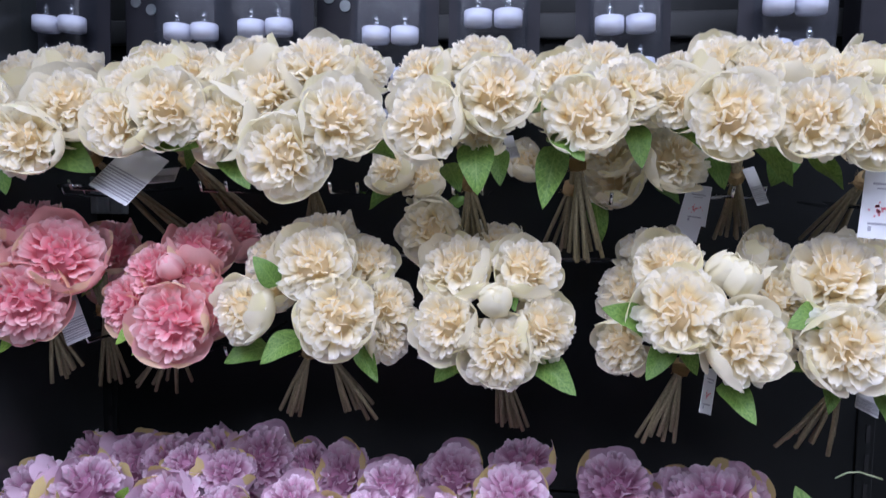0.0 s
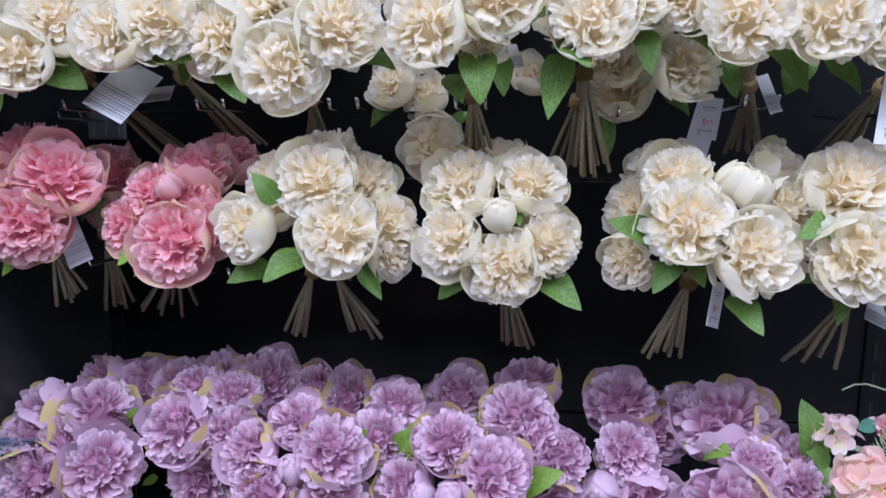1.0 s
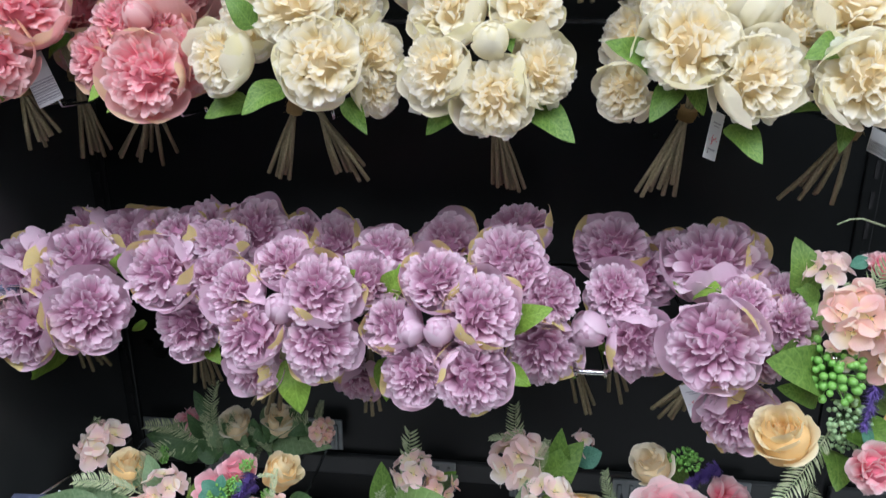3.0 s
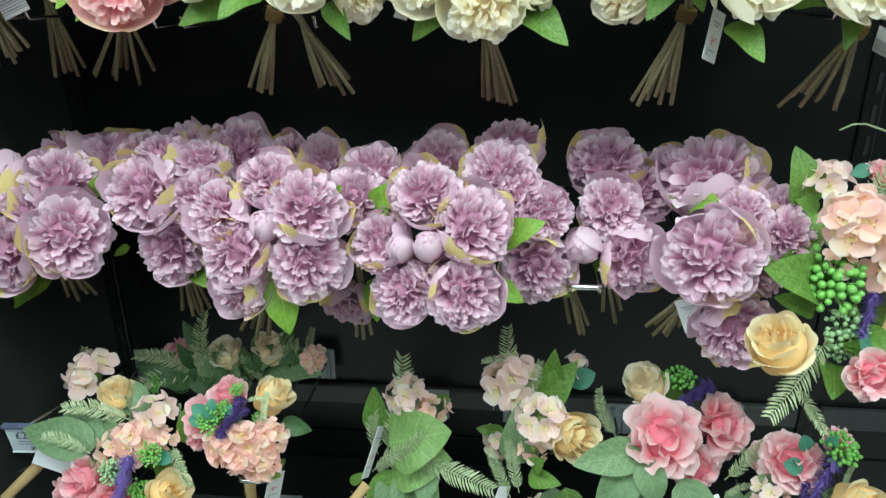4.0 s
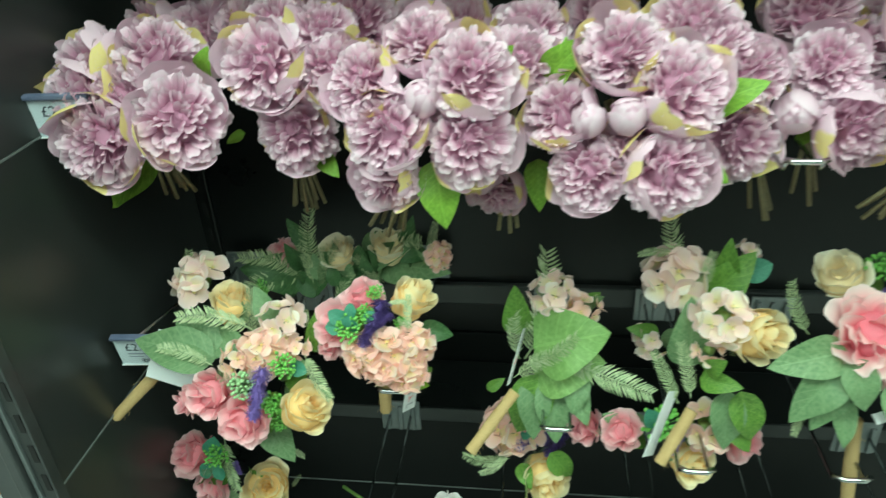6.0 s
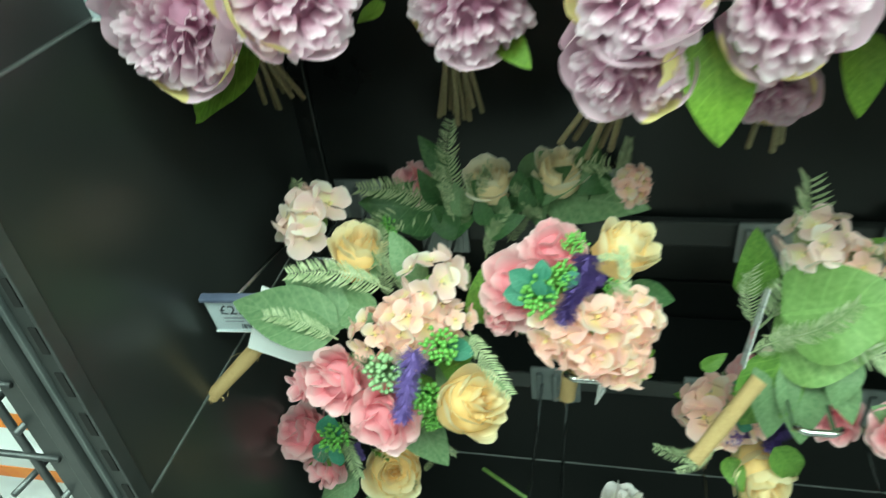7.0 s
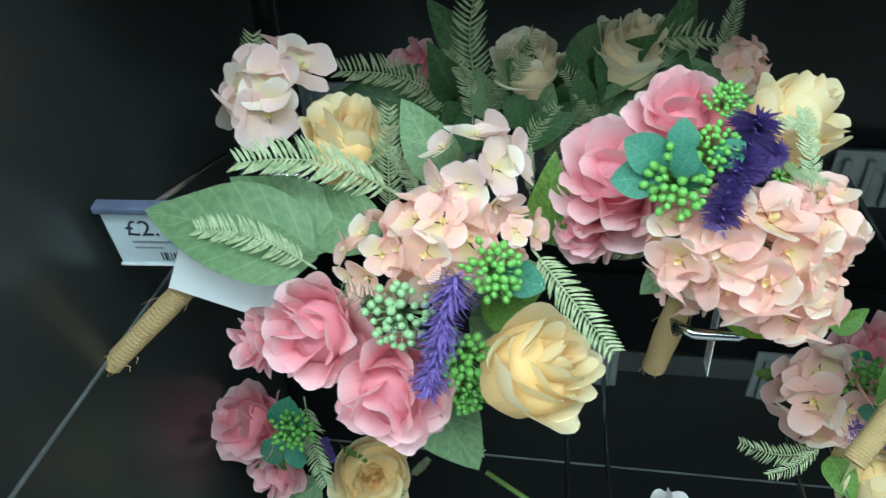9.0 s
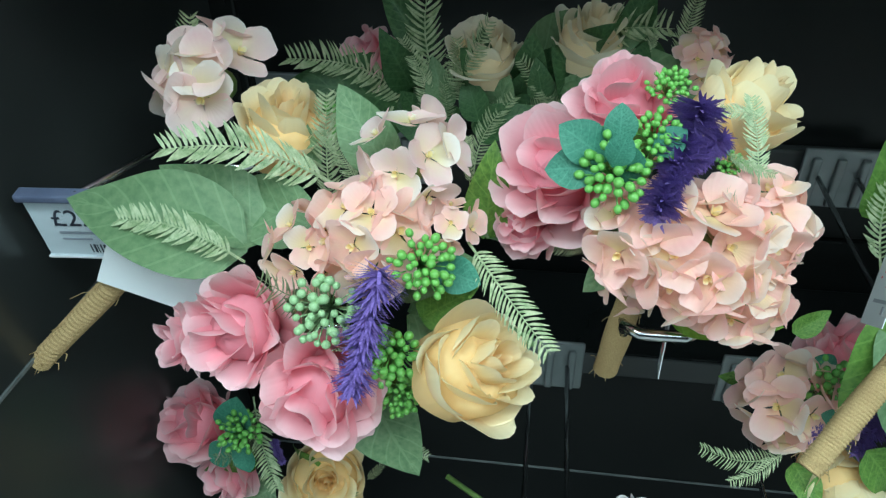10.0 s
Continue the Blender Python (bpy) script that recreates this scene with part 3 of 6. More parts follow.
def fern_mesh(name, material, seed=0, pairs=22, droop=0.25, reach=0.15, flat=0.0115):
    """A sprig of unit length along y with paired needles."""
    rng = np.random.default_rng(seed)
    s = Sheet()
    spine = lambda t: np.array([0.10 * math.sin(t * math.pi) * (seed - 1), t, droop * (t - t * t)])
    n = 9
    t = np.linspace(0, 1, n)
    c = np.array([spine(k) for k in t])
    for ax in ((1, 0, 0), (0, 0, 1)):
        o = np.array(ax)[None] * (0.009 * (1.15 - t))[:, None]
        s.grid(np.stack([c - o, c + o], 1), t[:, None].repeat(2, 1), np.tile([-0.6, 0.6], (n, 1)), 0.5)
    for i in range(pairs):
        k = 0.12 + 0.88 * i / pairs
        p = spine(k)
        size = reach * (0.35 + 0.65 * math.sin(math.pi * min(1, k * 0.78 + 0.14)))
        for side in (-1, 1):
            d = np.array([side, 0.55 + rng.normal(0, 0.12), rng.normal(0.1, 0.22)])
            d /= np.linalg.norm(d)
            q = np.linspace(0, 1, 4)
            mid = p + d * (size * q)[:, None] + np.array([0, 1, 0]) * (0.25 * size * q ** 2)[:, None]
            o = np.array([0.25 * -side, 1, 0.3]) * (flat * np.array([0.5, 1, 0.9, 0.15]))[:, None]
            s.grid(np.stack([mid - o, mid + o], 1), q[:, None].repeat(2, 1), np.tile([-0.6, 0.6], (4, 1)), 0.5)
    return s.mesh(name, material)


def spike_mesh(name, material, seed=0):
    """A bristly spike of unit length along y."""
    rng = np.random.default_rng(seed)
    s = Sheet()
    for i in range(760):
        t = rng.uniform(0, 1)
        a = rng.uniform(0, 6.28)
        body = 0.20 * (1 - 0.35 * t) * (0.8 + 0.25 * math.sin(t * 17))
        d = np.array([math.cos(a), rng.uniform(-0.1, 0.7), math.sin(a)])
        q = np.linspace(0, 1, 3)
        mid = np.array([0, t, 0]) + d * ((body + 0.040 * rng.uniform(0.4, 1.3)) * q)[:, None]
        o = np.cross(d, [0, 1, 0.2]) * (0.017 * np.array([1, 1, 0.15]))[:, None]
        s.grid(np.stack([mid - o, mid + o], 1), q[:, None].repeat(2, 1), np.tile([-0.6, 0.6], (3, 1)), 0.5)
    return s.mesh(name, material)


def berry_mesh(name, material, seed=0, count=40, oval=1.2):
    """A domed spray of unit radius of beads on thin stalks that looks along z."""
    rng = np.random.default_rng(seed)
    bm = bmesh.new()
    for i in range(count):
        k = (i + 0.5) / count
        a, r = i * 2.4, math.sqrt(k) * 0.92
        p = Vector((r * math.cos(a) + rng.normal(0, 0.06), r * math.sin(a) + rng.normal(0, 0.06), 0.55 * math.sqrt(max(0, 1 - 0.9 * r * r)) + rng.normal(0, 0.07)))
        tube(bm, [(0, 0, -0.5), p * 0.6 + Vector((0, 0, -0.1)), p], 0.022, 4)
        rad = rng.uniform(0.095, 0.14)
        bmesh.ops.create_icosphere(bm, subdivisions=2, radius=rad, matrix=Matrix.Translation(p) @ p.to_track_quat("Z", "Y").to_matrix().to_4x4() @ Matrix.Diagonal((1, 1, oval, 1)))
    return mesh_of(name, bm, material)


def twine_mesh():
    """A wrapped handle of unit length down -z, with the turns of the twine in relief."""
    bm = bmesh.new()
    n, sides = 208, 14
    rings = []
    for i in range(n + 1):
        z = -i / n
        rings.append([])
        for k in range(sides):
            a = k * math.tau / sides
            turn = math.sin(math.tau * (i / n * 42) + a)
            rad = 0.115 * (1 + 0.05 * turn + 0.05 * math.sin(z * 9))
            rings[-1].append(bm.verts.new((rad * math.cos(a), rad * math.sin(a), z)))
    for r0, r1 in zip(rings, rings[1:]):
        for k in range(sides):
            bm.faces.new((r0[k], r1[k], r1[(k + 1) % sides], r0[(k + 1) % sides]))
    bm.faces.new(rings[0])
    bm.faces.new(rings[-1][::-1])
    rng = np.random.default_rng(5)
    for i in range(26):
        a, z = rng.uniform(0, 6.28), -rng.uniform(0.02, 1.0)
        p = Vector((0.11 * math.cos(a), 0.11 * math.sin(a), z))
        q = p * 1.25 + Vector((rng.normal(0, 0.04), rng.normal(0, 0.04), -abs(rng.normal(0, 0.05))))
        q.z = z - abs(rng.normal(0, 0.06))
        tube(bm, [p, (p + q) / 2 + Vector((0, 0, 0.02)), q], 0.004, 3)
    return mesh_of("twine_handle", bm, M["twine"])


def stem_mesh():
    bm = bmesh.new()
    tube(bm, [(0, 0, 0), (0.012, 0.004, -0.35), (0.004, 0.012, -0.7), (0, 0, -1)], 0.021, 7, 1.05)
    return mesh_of("stem", bm, M["stem"])


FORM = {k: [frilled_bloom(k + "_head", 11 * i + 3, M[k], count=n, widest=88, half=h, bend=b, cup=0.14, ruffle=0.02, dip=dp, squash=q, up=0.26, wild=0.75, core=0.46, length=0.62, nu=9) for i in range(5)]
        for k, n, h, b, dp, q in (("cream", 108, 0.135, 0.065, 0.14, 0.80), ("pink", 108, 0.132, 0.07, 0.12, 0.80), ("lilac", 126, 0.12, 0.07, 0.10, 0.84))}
for _k, _n in (("blush", 4), ("white", 2)):
    FORM[_k] = [frilled_bloom(_k + "_head", 11 * i + 3, M[_k], 26, 96, 0.36, 0.08, 0.40, 0.03, 0.95, 0.42, 0.45, 0.46, 0.0, 0.95, 11, 11) for i in range(_n)]
FORM["coral"] = [frilled_bloom("coral_head", 11 * i + 3, M["coral"], 36, 96, 0.30, 0.12, 0.35, 0.055, 0.85, 0.30, 0.6, 0.44, 0.12, 0.75, 9, 9) for i in range(4)]
for _k in ("rose", "rose_pale"):
    FORM[_k] = [bloom_mesh(_k + "_head", 11 * i + 3, ROSE, M[_k], belly=0.42, cup=0.06, nu=11, nv=11) for i in range(4)]
FORM["cream_bud"] = [bud_mesh("cream_bud", 5 + i, M["cream_bud"]) for i in range(2)]
FORM["pink_bud"] = [bud_mesh("pink_bud", 5 + i, M["pink"]) for i in range(2)]
FORM["lilac_bud"] = [bud_mesh("lilac_bud", 5 + i, M["lilac"]) for i in range(2)]
GUARD = {k: guard_meshes(k + "_outer_petal", M[k + "_guard"]) for k in ("cream", "pink", "lilac")}
FLORET = {k: [floret_mesh(k, i, M[k]) for i in range(4)] for k in ("floret", "floret_pale")}
LEAF = {k: [leaf_mesh(k, M[k], w, b, f, 0.03, p, i) for i, (w, b, f, p) in enumerate(((0.52, 0.25, 0.3, 1.0), (0.6, 0.45, 0.2, 1.05), (0.46, 0.1, 0.35, 0.95)))]
        for k in ("leaf", "leaf_bright", "leaf_grey", "leaf_dark_shaded")}
LEAF["leaf_mid"] = [leaf_mesh("leaf_mid", M["leaf_mid"], 0.86, b, 0.15, 0.05, 0.95, i) for i, b in enumerate((0.2, 0.3))]
LEAF["leaf_teal"] = [leaf_mesh("leaf_teal", M["leaf_teal"], 0.72, 0.2, 0.2, 0.02, 1.7, i) for i in range(2)]
FERN = [fern_mesh("fern_sprig", M["fern"], i, 23 + 3 * i, 0.2 + 0.12 * i) for i in range(3)]
SPIKE = [spike_mesh("purple_spike", M["purple"], i) for i in range(2)]
BERRY = {"berry": [berry_mesh("berry_spray", M["berry"], i) for i in range(2)], "berry_pale": [berry_mesh("berry_spray", M["berry_pale"], 4, 40, 1.0)]}
TWINE, STEM = twine_mesh(), stem_mesh()
_bm = bmesh.new()
bmesh.ops.create_icosphere(_bm, subdivisions=2, radius=0.5)
HEART = mesh_of("cluster_heart", _bm, M["stem_green"])
COUNT = {"n": 0}


def turn():
    COUNT["n"] += 1
    return random.Random(COUNT["n"] * 7919)


def flower_head(parent, kind, place, size, normal, name="flower_head"):
    """A head of the given width; peonies carry outer petals of their own."""
    rng = turn()
    forms = FORM[kind]
    size *= {"blush": 0.94, "rose": 0.93, "rose_pale": 0.95}.get(kind, 1.0)
    w = facing(place, normal, size / 2, rng.uniform(0, 360)) @ Matrix.Diagonal((1, 1, {"rose": 1.5, "rose_pale": 1.35}.get(kind, 1.0), 1))
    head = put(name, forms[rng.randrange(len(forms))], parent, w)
    if kind in GUARD:
        count = 6
        for i in range(count):
            a = 360 / count * i + rng.uniform(-26, 26)
            put("outer_petal", GUARD[kind][rng.randrange(5)], head, w @ pose(0, 0, 0, rng.uniform(-8, 8), rng.uniform(-6, 8), a) @ Matrix.Diagonal((rng.uniform(0.90, 1.08),) * 3 + (1,)))
    return head


def floret_cluster(parent, kind, place, size, normal, count=16):
    """A mophead of four-petalled florets."""
    rng = turn()
    frame_ = facing(place, normal, 1.0, rng.uniform(0, 360))
    heart = put("hydrangea_head", HEART, parent, frame_ @ Matrix.Translation((0, 0, -size * 0.05)) @ Matrix.Diagonal((size * 0.30,) * 3 + (1,)))
    count = max(5, round(count * 0.75))
    for i in range(count):
        k = (i + 0.5) / count
        a, th = i * 2.4, math.acos(1 - 1.1 * k)
        d = Vector((math.sin(th) * math.cos(a), math.sin(th) * math.sin(a), math.cos(th)))
        p = d * size * 0.5 * rng.uniform(0.66, 0.82)
        p.z *= 0.8
        tilt = (d + Vector((rng.uniform(-.22, .22), rng.uniform(-.22, .22), rng.uniform(-.1, .25)))).normalized()
        put("floret", FLORET[kind][rng.randrange(4)], heart, frame_ @ facing(p, tilt, size * rng.uniform(0.235, 0.295), rng.uniform(0, 360)))
    return heart


def along(start, tip, up, size=None):
    """A pose whose y runs from start to tip, with z near up; scaled to the length."""
    a, b = Vector(start), Vector(tip)
    y = (b - a)
    ln = size or y.length
    y.normalize()
    z = Vector(up)
    z = (z - y * z.dot(y)).normalized()
    x = y.cross(z)
    m = Matrix((x, y, z)).transposed().to_4x4()
    return Matrix.Translation(a) @ m @ Matrix.Diagonal((ln, ln, ln, 1))


def leaf(parent, kind, start, tip, up=(0, -0.8, 0.6), name="leaf"):
    rng = turn()
    return put(name, LEAF[kind][rng.randrange(len(LEAF[kind]))], parent, along(start, tip, up))


def sprig(parent, start, tip, up=(0, -0.8, 0.6), which=None):
    rng = turn()
    return put("fern_sprig", FERN[rng.randrange(3) if which is None else which], parent, along(start, tip, up))


def spike(parent, start, tip):
    rng = turn()
    lift = Vector((0, -0.008, 0.006))
    return put("purple_spike", SPIKE[rng.randrange(2)], parent, along(Vector(start) + lift, Vector(tip) + lift, (0, -0.8, 0.6)))


def berries(parent, kind, place, size, normal):
    rng = turn()
    return put("berry_spray", BERRY[kind][rng.randrange(len(BERRY[kind]))], parent, facing(place, normal, size / 2, rng.uniform(0, 360)))


def stems(parent, bind, tip, count=9, spread=0.026, thick=1.0):
    """Stems that cross at the tie and splay below it."""
    rng = turn()
    b, t = Vector(bind), Vector(tip)
    for i in range(count):
        a = i * 2.4
        r = spread * math.sqrt((i + 0.5) / count)
        off = Vector((r * math.cos(a), r * math.sin(a) * 0.6, rng.uniform(-0.012, 0.012)))
        top = b - (t - b) * 0.35 - off * 0.5
        end = t + off
        ln = (end - top).length
        q = (top - end).normalized().to_track_quat("Z", "Y")
        put("stem", STEM, parent, Matrix.LocRotScale(top, q, (0.13 * thick, 0.13 * thick, ln)) @ pose(0, 0, 0, 0, 0, rng.uniform(0, 360)))


def peony_bouquet(colour, label, heads, buds=(), leaves=(), tip=None, bind=None, count=9, leaf_kind="leaf", spread=0.026, second=None):
    """A tied bunch of peonies: heads are (x, y, z, width)."""
    c = sum((Vector(h[:3]) for h in heads), Vector()) / len(heads)
    b = Vector(bind) if bind else c + Vector((0, 0.05, -0.09))
    core = c + Vector((0, 0.06, -0.05))
    ob = thing("peony_bouquet", label, "bouquet", b, "peony bouquets on the hooks")
    for x, y, z, w in heads:
        p = Vector((x, y, z))
        n = (p - core).normalized() + Vector((0, -0.36, 0.10))
        flower_head(ob, colour, p, w * (1.14 if colour == "lilac" else 1.20), n)
    for x, y, z, w in buds:
        p = Vector((x, y, z))
        flower_head(ob, colour + "_bud", p, w * 0.92, (p - core).normalized() + Vector((0, -0.3, 0.2)), "flower_bud")
    for start, end in leaves:
        leaf(ob, leaf_kind, start, end)
    if count:
        end = Vector(tip) if tip else b + Vector((0, 0.02, -0.13))
        stems(ob, b, end, count, spread)
        if second:
            stems(ob, Vector(second[0]), Vector(second[1]), 8, 0.03)
        d = (end - b).normalized()
        put("twine_tie", TWINE, ob, Matrix.LocRotScale(b + d * 0.004, (-d).to_track_quat("Z", "Y"), (0.085, 0.085, 0.014)), "loop of jute twine round the stems")
    return ob


# ---- the shop round the display ----
def structure(name, label, bm, material, category="", smooth=False):
    return tagged(put(name, mesh_of(name, bm, material, smooth), None), label, category or name.split("_")[0], kind="structure")


structure("floor", "unseen speckled vinyl floor of the aisle, made pale for bounce", box(bmesh.new(), -4, -2.2, -0.1, 4, 1.6, 0), M["floor"])
structure("ceiling", "white painted ceiling above the shop aisle", box(bmesh.new(), -4, -2.2, 3.0, 4, 1.6, 3.1), M["paint"])
# unseen closing wall, given a near-black colour so the back panel reflects little
structure("wall_south", "unseen wall across the shop aisle, kept dark for panel reflections", box(bmesh.new(), -4, -2.3, 0, 4, -2.2, 3.0), M["carton"])
structure("wall_north", "plain pale wall behind the shelving bays", box(bmesh.new(), -4, 1.5, 0, 4, 1.6, 3.0), M["paint"])
structure("wall_west", "plain pale wall at the aisle end", box(bmesh.new(), -4.1, -2.2, 0, -4, 1.6, 3.0), M["paint"])
structure("wall_east", "plain pale wall at the other aisle end", box(bmesh.new(), 4, -2.2, 0, 4.1, 1.6, 3.0), M["paint"])
# the row at y -1.7 is added, unseen, to fill the deep bouquets from the front
for lx, ly in ((-1.7, -0.32), (0.0, -0.32), (1.7, -0.32), (-1.7, -1.7), (0.0, -1.7), (1.7, -1.7)):
    fixture = thing("ceiling_light", "flat white ceiling light panel over the aisle, out of view", "ceiling light", (lx, ly, 2.96), "ceiling light panels")
    part("frame", box(bmesh.new(), lx - 0.8, ly - 0.32, 2.965, lx + 0.8, ly + 0.32, 2.998, 0.004), M["paint"], fixture)
    part("diffuser", box(bmesh.new(), lx - 0.76, ly - 0.28, 2.95, lx + 0.76, ly + 0.28, 2.964), M["glow"], fixture)
    ceiling_lamp(lx, ly, LAMP_POWER if ly > -1 else LAMP_POWER * 0.45)

BX0, BX1, BY, FY = -0.55, 0.73, 1.22, 0.720   # bay edges, back panel, front of the side panel


def bay_back(x0, x1):
    """Stacked steel back panels with a pressed rail at each hook level."""
    ob = thing("back_panel", "black powder-coated steel back panels of the display bay", "panel", ((x0 + x1) / 2, BY, 0), kind="structure")
    for z0, z1 in ((0.0, 0.345), (0.35, 0.607), (0.611, 1.11), (1.114, 1.50), (1.504, 2.20)):
        part("panel", box(bmesh.new(), x0 + 0.012, BY, z0, x1 - 0.012, BY + 0.012, z1, 0.002), M["black"], ob)
    for z in RAILS:
        bm = bmesh.new()
        box(bm, x0 + 0.02, BY - 0.016, z - 0.02, x1 - 0.02, BY - 0.002, z + 0.02, 0.003)
        part("hook_rail", bm, M["rail"], ob, "dark grey slotted steel rail")
    return ob


def upright(x):
    """Slotted post between the bays."""
    ob = thing("upright_post", "black slotted steel upright post of the shelving", "post", (x, BY, 0), kind="structure")
    part("post", box(bmesh.new(), x - 0.014, BY - 0.006, 0, x + 0.014, BY + 0.03, 2.25, 0.003), M["black"], ob)
    for i in range(44):
        z = 0.12 + i * 0.048
        part("slot", box(bmesh.new(), x - 0.001, BY - 0.0075, z, x + 0.005, BY - 0.0055, z + 0.028), M["dark"], ob)
    return ob


RAILS = (0.70, 1.87)
bay_back(BX0, BX1)
bay_back(BX1, BX1 + 1.28)
upright(BX0 + 0.012), upright(BX1)


def side_panels():
    """Black sheets that close the bay on its left, toned lighter for sheen, with open joints, and the slotted front
    edge.
    """
    ob = thing("side_panel", "smooth black steel side panels closing the display bay, toned lighter for sheen", "panel", (BX0, 1.0, 0), kind="structure")
    for z0, z1 in ((0.0, 0.336), (0.338, 0.719), (0.721, 1.111), (1.113, 1.506), (1.508, 2.2)):
        part("panel", box(bmesh.new(), BX0 - 0.014, FY + 0.012, z0, BX0, BY - 0.002, z1, 0.0012), M["satin_sheen"], ob)
    # added thin strips: the edge highlight of each seam, put in as pale grey
    for z in (0.337, 0.720, 1.112, 1.507):
        part("joint", box(bmesh.new(), BX0 - 0.004, FY + 0.012, z - 0.0012, BX0 + 0.0012, BY - 0.004, z + 0.0012), M["joint"], ob, "pale strip painted as the lit panel edge")
    part("edge_strip", box(bmesh.new(), BX0 - 0.019, FY - 0.001, 0, BX0 - 0.001, FY + 0.011, 2.2, 0.001), M["rail"], ob, "dark slotted front edge strip")
    part("inner_lip", box(bmesh.new(), BX0 - 0.0008, FY - 0.004, 0, BX0 + 0.0025, FY + 0.0115, 2.2, 0.0008), M["post_steel"], ob, "dull grey folded steel lip")
    part("outer_lip", box(bmesh.new(), BX0 - 0.025, FY - 0.005, 0, BX0 - 0.0195, FY + 0.009, 2.2, 0.0008), M["galv"], ob, "bright folded steel lip")
    for i in range(44):
        z = 0.1 + i * 0.048
        part("slot", box(bmesh.new(), BX0 - 0.011, FY - 0.0022, z, BX0 - 0.004, FY - 0.0008, z + 0.027), M["dark"], ob)
    return ob


side_panels()


def twine_handle(parent, top, end):
    """The bound stems, wrapped with jute."""
    a, b = Vector(top), Vector(end)
    ln = (b - a).length
    q = (a - b).normalized().to_track_quat("Z", "Y")
    return put("twine_handle", TWINE, parent, Matrix.LocRotScale(a, q, (0.068, 0.068, ln)), "handle wrapped in rough jute twine")


def grass_strand(parent, tip, root):
    """One thin dry blade that arches out of the bunch."""
    a, b = Vector(tip), Vector(root)
    mid = (a + b) / 2 + Vector((0, 0, 0.008))
    return part("grass_strand", tube(bmesh.new(), [a, (a + mid) / 2 + Vector((0, 0, 0.003)), mid, (b + mid) / 2, b], 0.0009, 6, 1.4), M["fern"], parent, smooth=True)


# ---- peony bouquets ----
peony_bouquet("cream", "cream-white cloth peonies tied in a bunch and a barcode label",
    [(-0.396, 0.834, 1.666, 0.083), (-0.365, 0.875, 1.713, 0.09), (-0.483, 0.946, 1.754, 0.09), (-0.435, 0.976, 1.775, 0.089), (-0.476, 0.865, 1.708, 0.09)],
    buds=[],
    leaves=[((-0.426, 0.895, 1.669), (-0.328, 0.865, 1.63)), ((-0.472, 0.895, 1.662), (-0.456, 0.875, 1.601))],
    tip=(-0.306, 1.058, 1.537),
    bind=(-0.391, 0.946, 1.657))
peony_bouquet("cream", "cream-white cloth peonies tied in a bunch",
    [(-0.285, 0.844, 1.69, 0.079), (-0.231, 0.855, 1.707, 0.093), (-0.287, 0.936, 1.766, 0.087), (-0.235, 0.946, 1.764, 0.081), (-0.292, 0.895, 1.739, 0.077)],
    buds=[],
    leaves=[((-0.253, 0.895, 1.677), (-0.197, 0.855, 1.687)), ((-0.283, 0.895, 1.67), (-0.19, 0.855, 1.661))],
    tip=(-0.218, 1.078, 1.555),
    bind=(-0.262, 0.956, 1.659))
peony_bouquet("cream", "cream-white cloth peonies tied in a bunch",
    [(-0.163, 0.865, 1.688, 0.087), (-0.074, 0.824, 1.651, 0.091), (-0.012, 0.834, 1.692, 0.091), (-0.163, 0.946, 1.774, 0.083), (-0.067, 0.926, 1.763, 0.095), (-0.019, 0.966, 1.769, 0.073), (-0.122, 0.916, 1.734, 0.088), (-0.208, 0.946, 1.749, 0.073)],
    buds=[],
    leaves=[((-0.173, 0.895, 1.663), (-0.129, 0.855, 1.612)), ((-0.003, 0.895, 1.671), (0.042, 0.875, 1.65)), ((-0.219, 0.916, 1.671), (-0.225, 0.895, 1.635))],
    tip=(-0.107, 1.058, 1.549),
    bind=(-0.085, 0.956, 1.63),
    count=11)
peony_bouquet("cream", "cream-white cloth peonies tied in a bunch",
    [(0.084, 0.829, 1.689, 0.09), (0.16, 0.834, 1.72, 0.086), (0.065, 0.916, 1.754, 0.075), (0.135, 0.936, 1.773, 0.08), (0.187, 0.956, 1.763, 0.067), (0.144, 0.865, 1.679, 0.051)],
    buds=[],
    leaves=[((0.135, 0.865, 1.67), (0.141, 0.834, 1.609)), ((0.192, 0.895, 1.698), (0.219, 0.855, 1.707)), ((0.159, 0.895, 1.665), (0.164, 0.875, 1.619)), ((0.099, 0.895, 1.645), (0.118, 0.875, 1.612))],
    tip=(0.128, 0.976, 1.537),
    bind=(0.125, 0.916, 1.632))
peony_bouquet("cream", "cream-white cloth peonies tied in a bunch, hanging behind others",
    [(0.018, 0.966, 1.639, 0.063), (0.058, 0.987, 1.626, 0.064), (0.073, 0.966, 1.56, 0.082), (0.193, 0.997, 1.652, 0.056)],
    buds=[],
    leaves=[((0.035, 0.997, 1.64), (-0.018, 0.997, 1.586)), ((0.089, 0.997, 1.587), (0.12, 0.997, 1.603))],
    count=0)
peony_bouquet("cream", "cream-white cloth peonies tied in a bunch",
    [(0.256, 0.855, 1.698, 0.09), (0.304, 0.875, 1.728, 0.079), (0.237, 0.916, 1.746, 0.077), (0.279, 0.946, 1.767, 0.076), (0.221, 0.916, 1.72, 0.067), (0.33, 0.916, 1.716, 0.06)],
    buds=[],
    leaves=[((0.224, 0.875, 1.68), (0.256, 0.834, 1.647)), ((0.228, 0.895, 1.666), (0.213, 0.865, 1.594)), ((0.315, 0.895, 1.692), (0.323, 0.875, 1.64))],
    tip=(0.266, 0.946, 1.532),
    bind=(0.253, 0.916, 1.657))
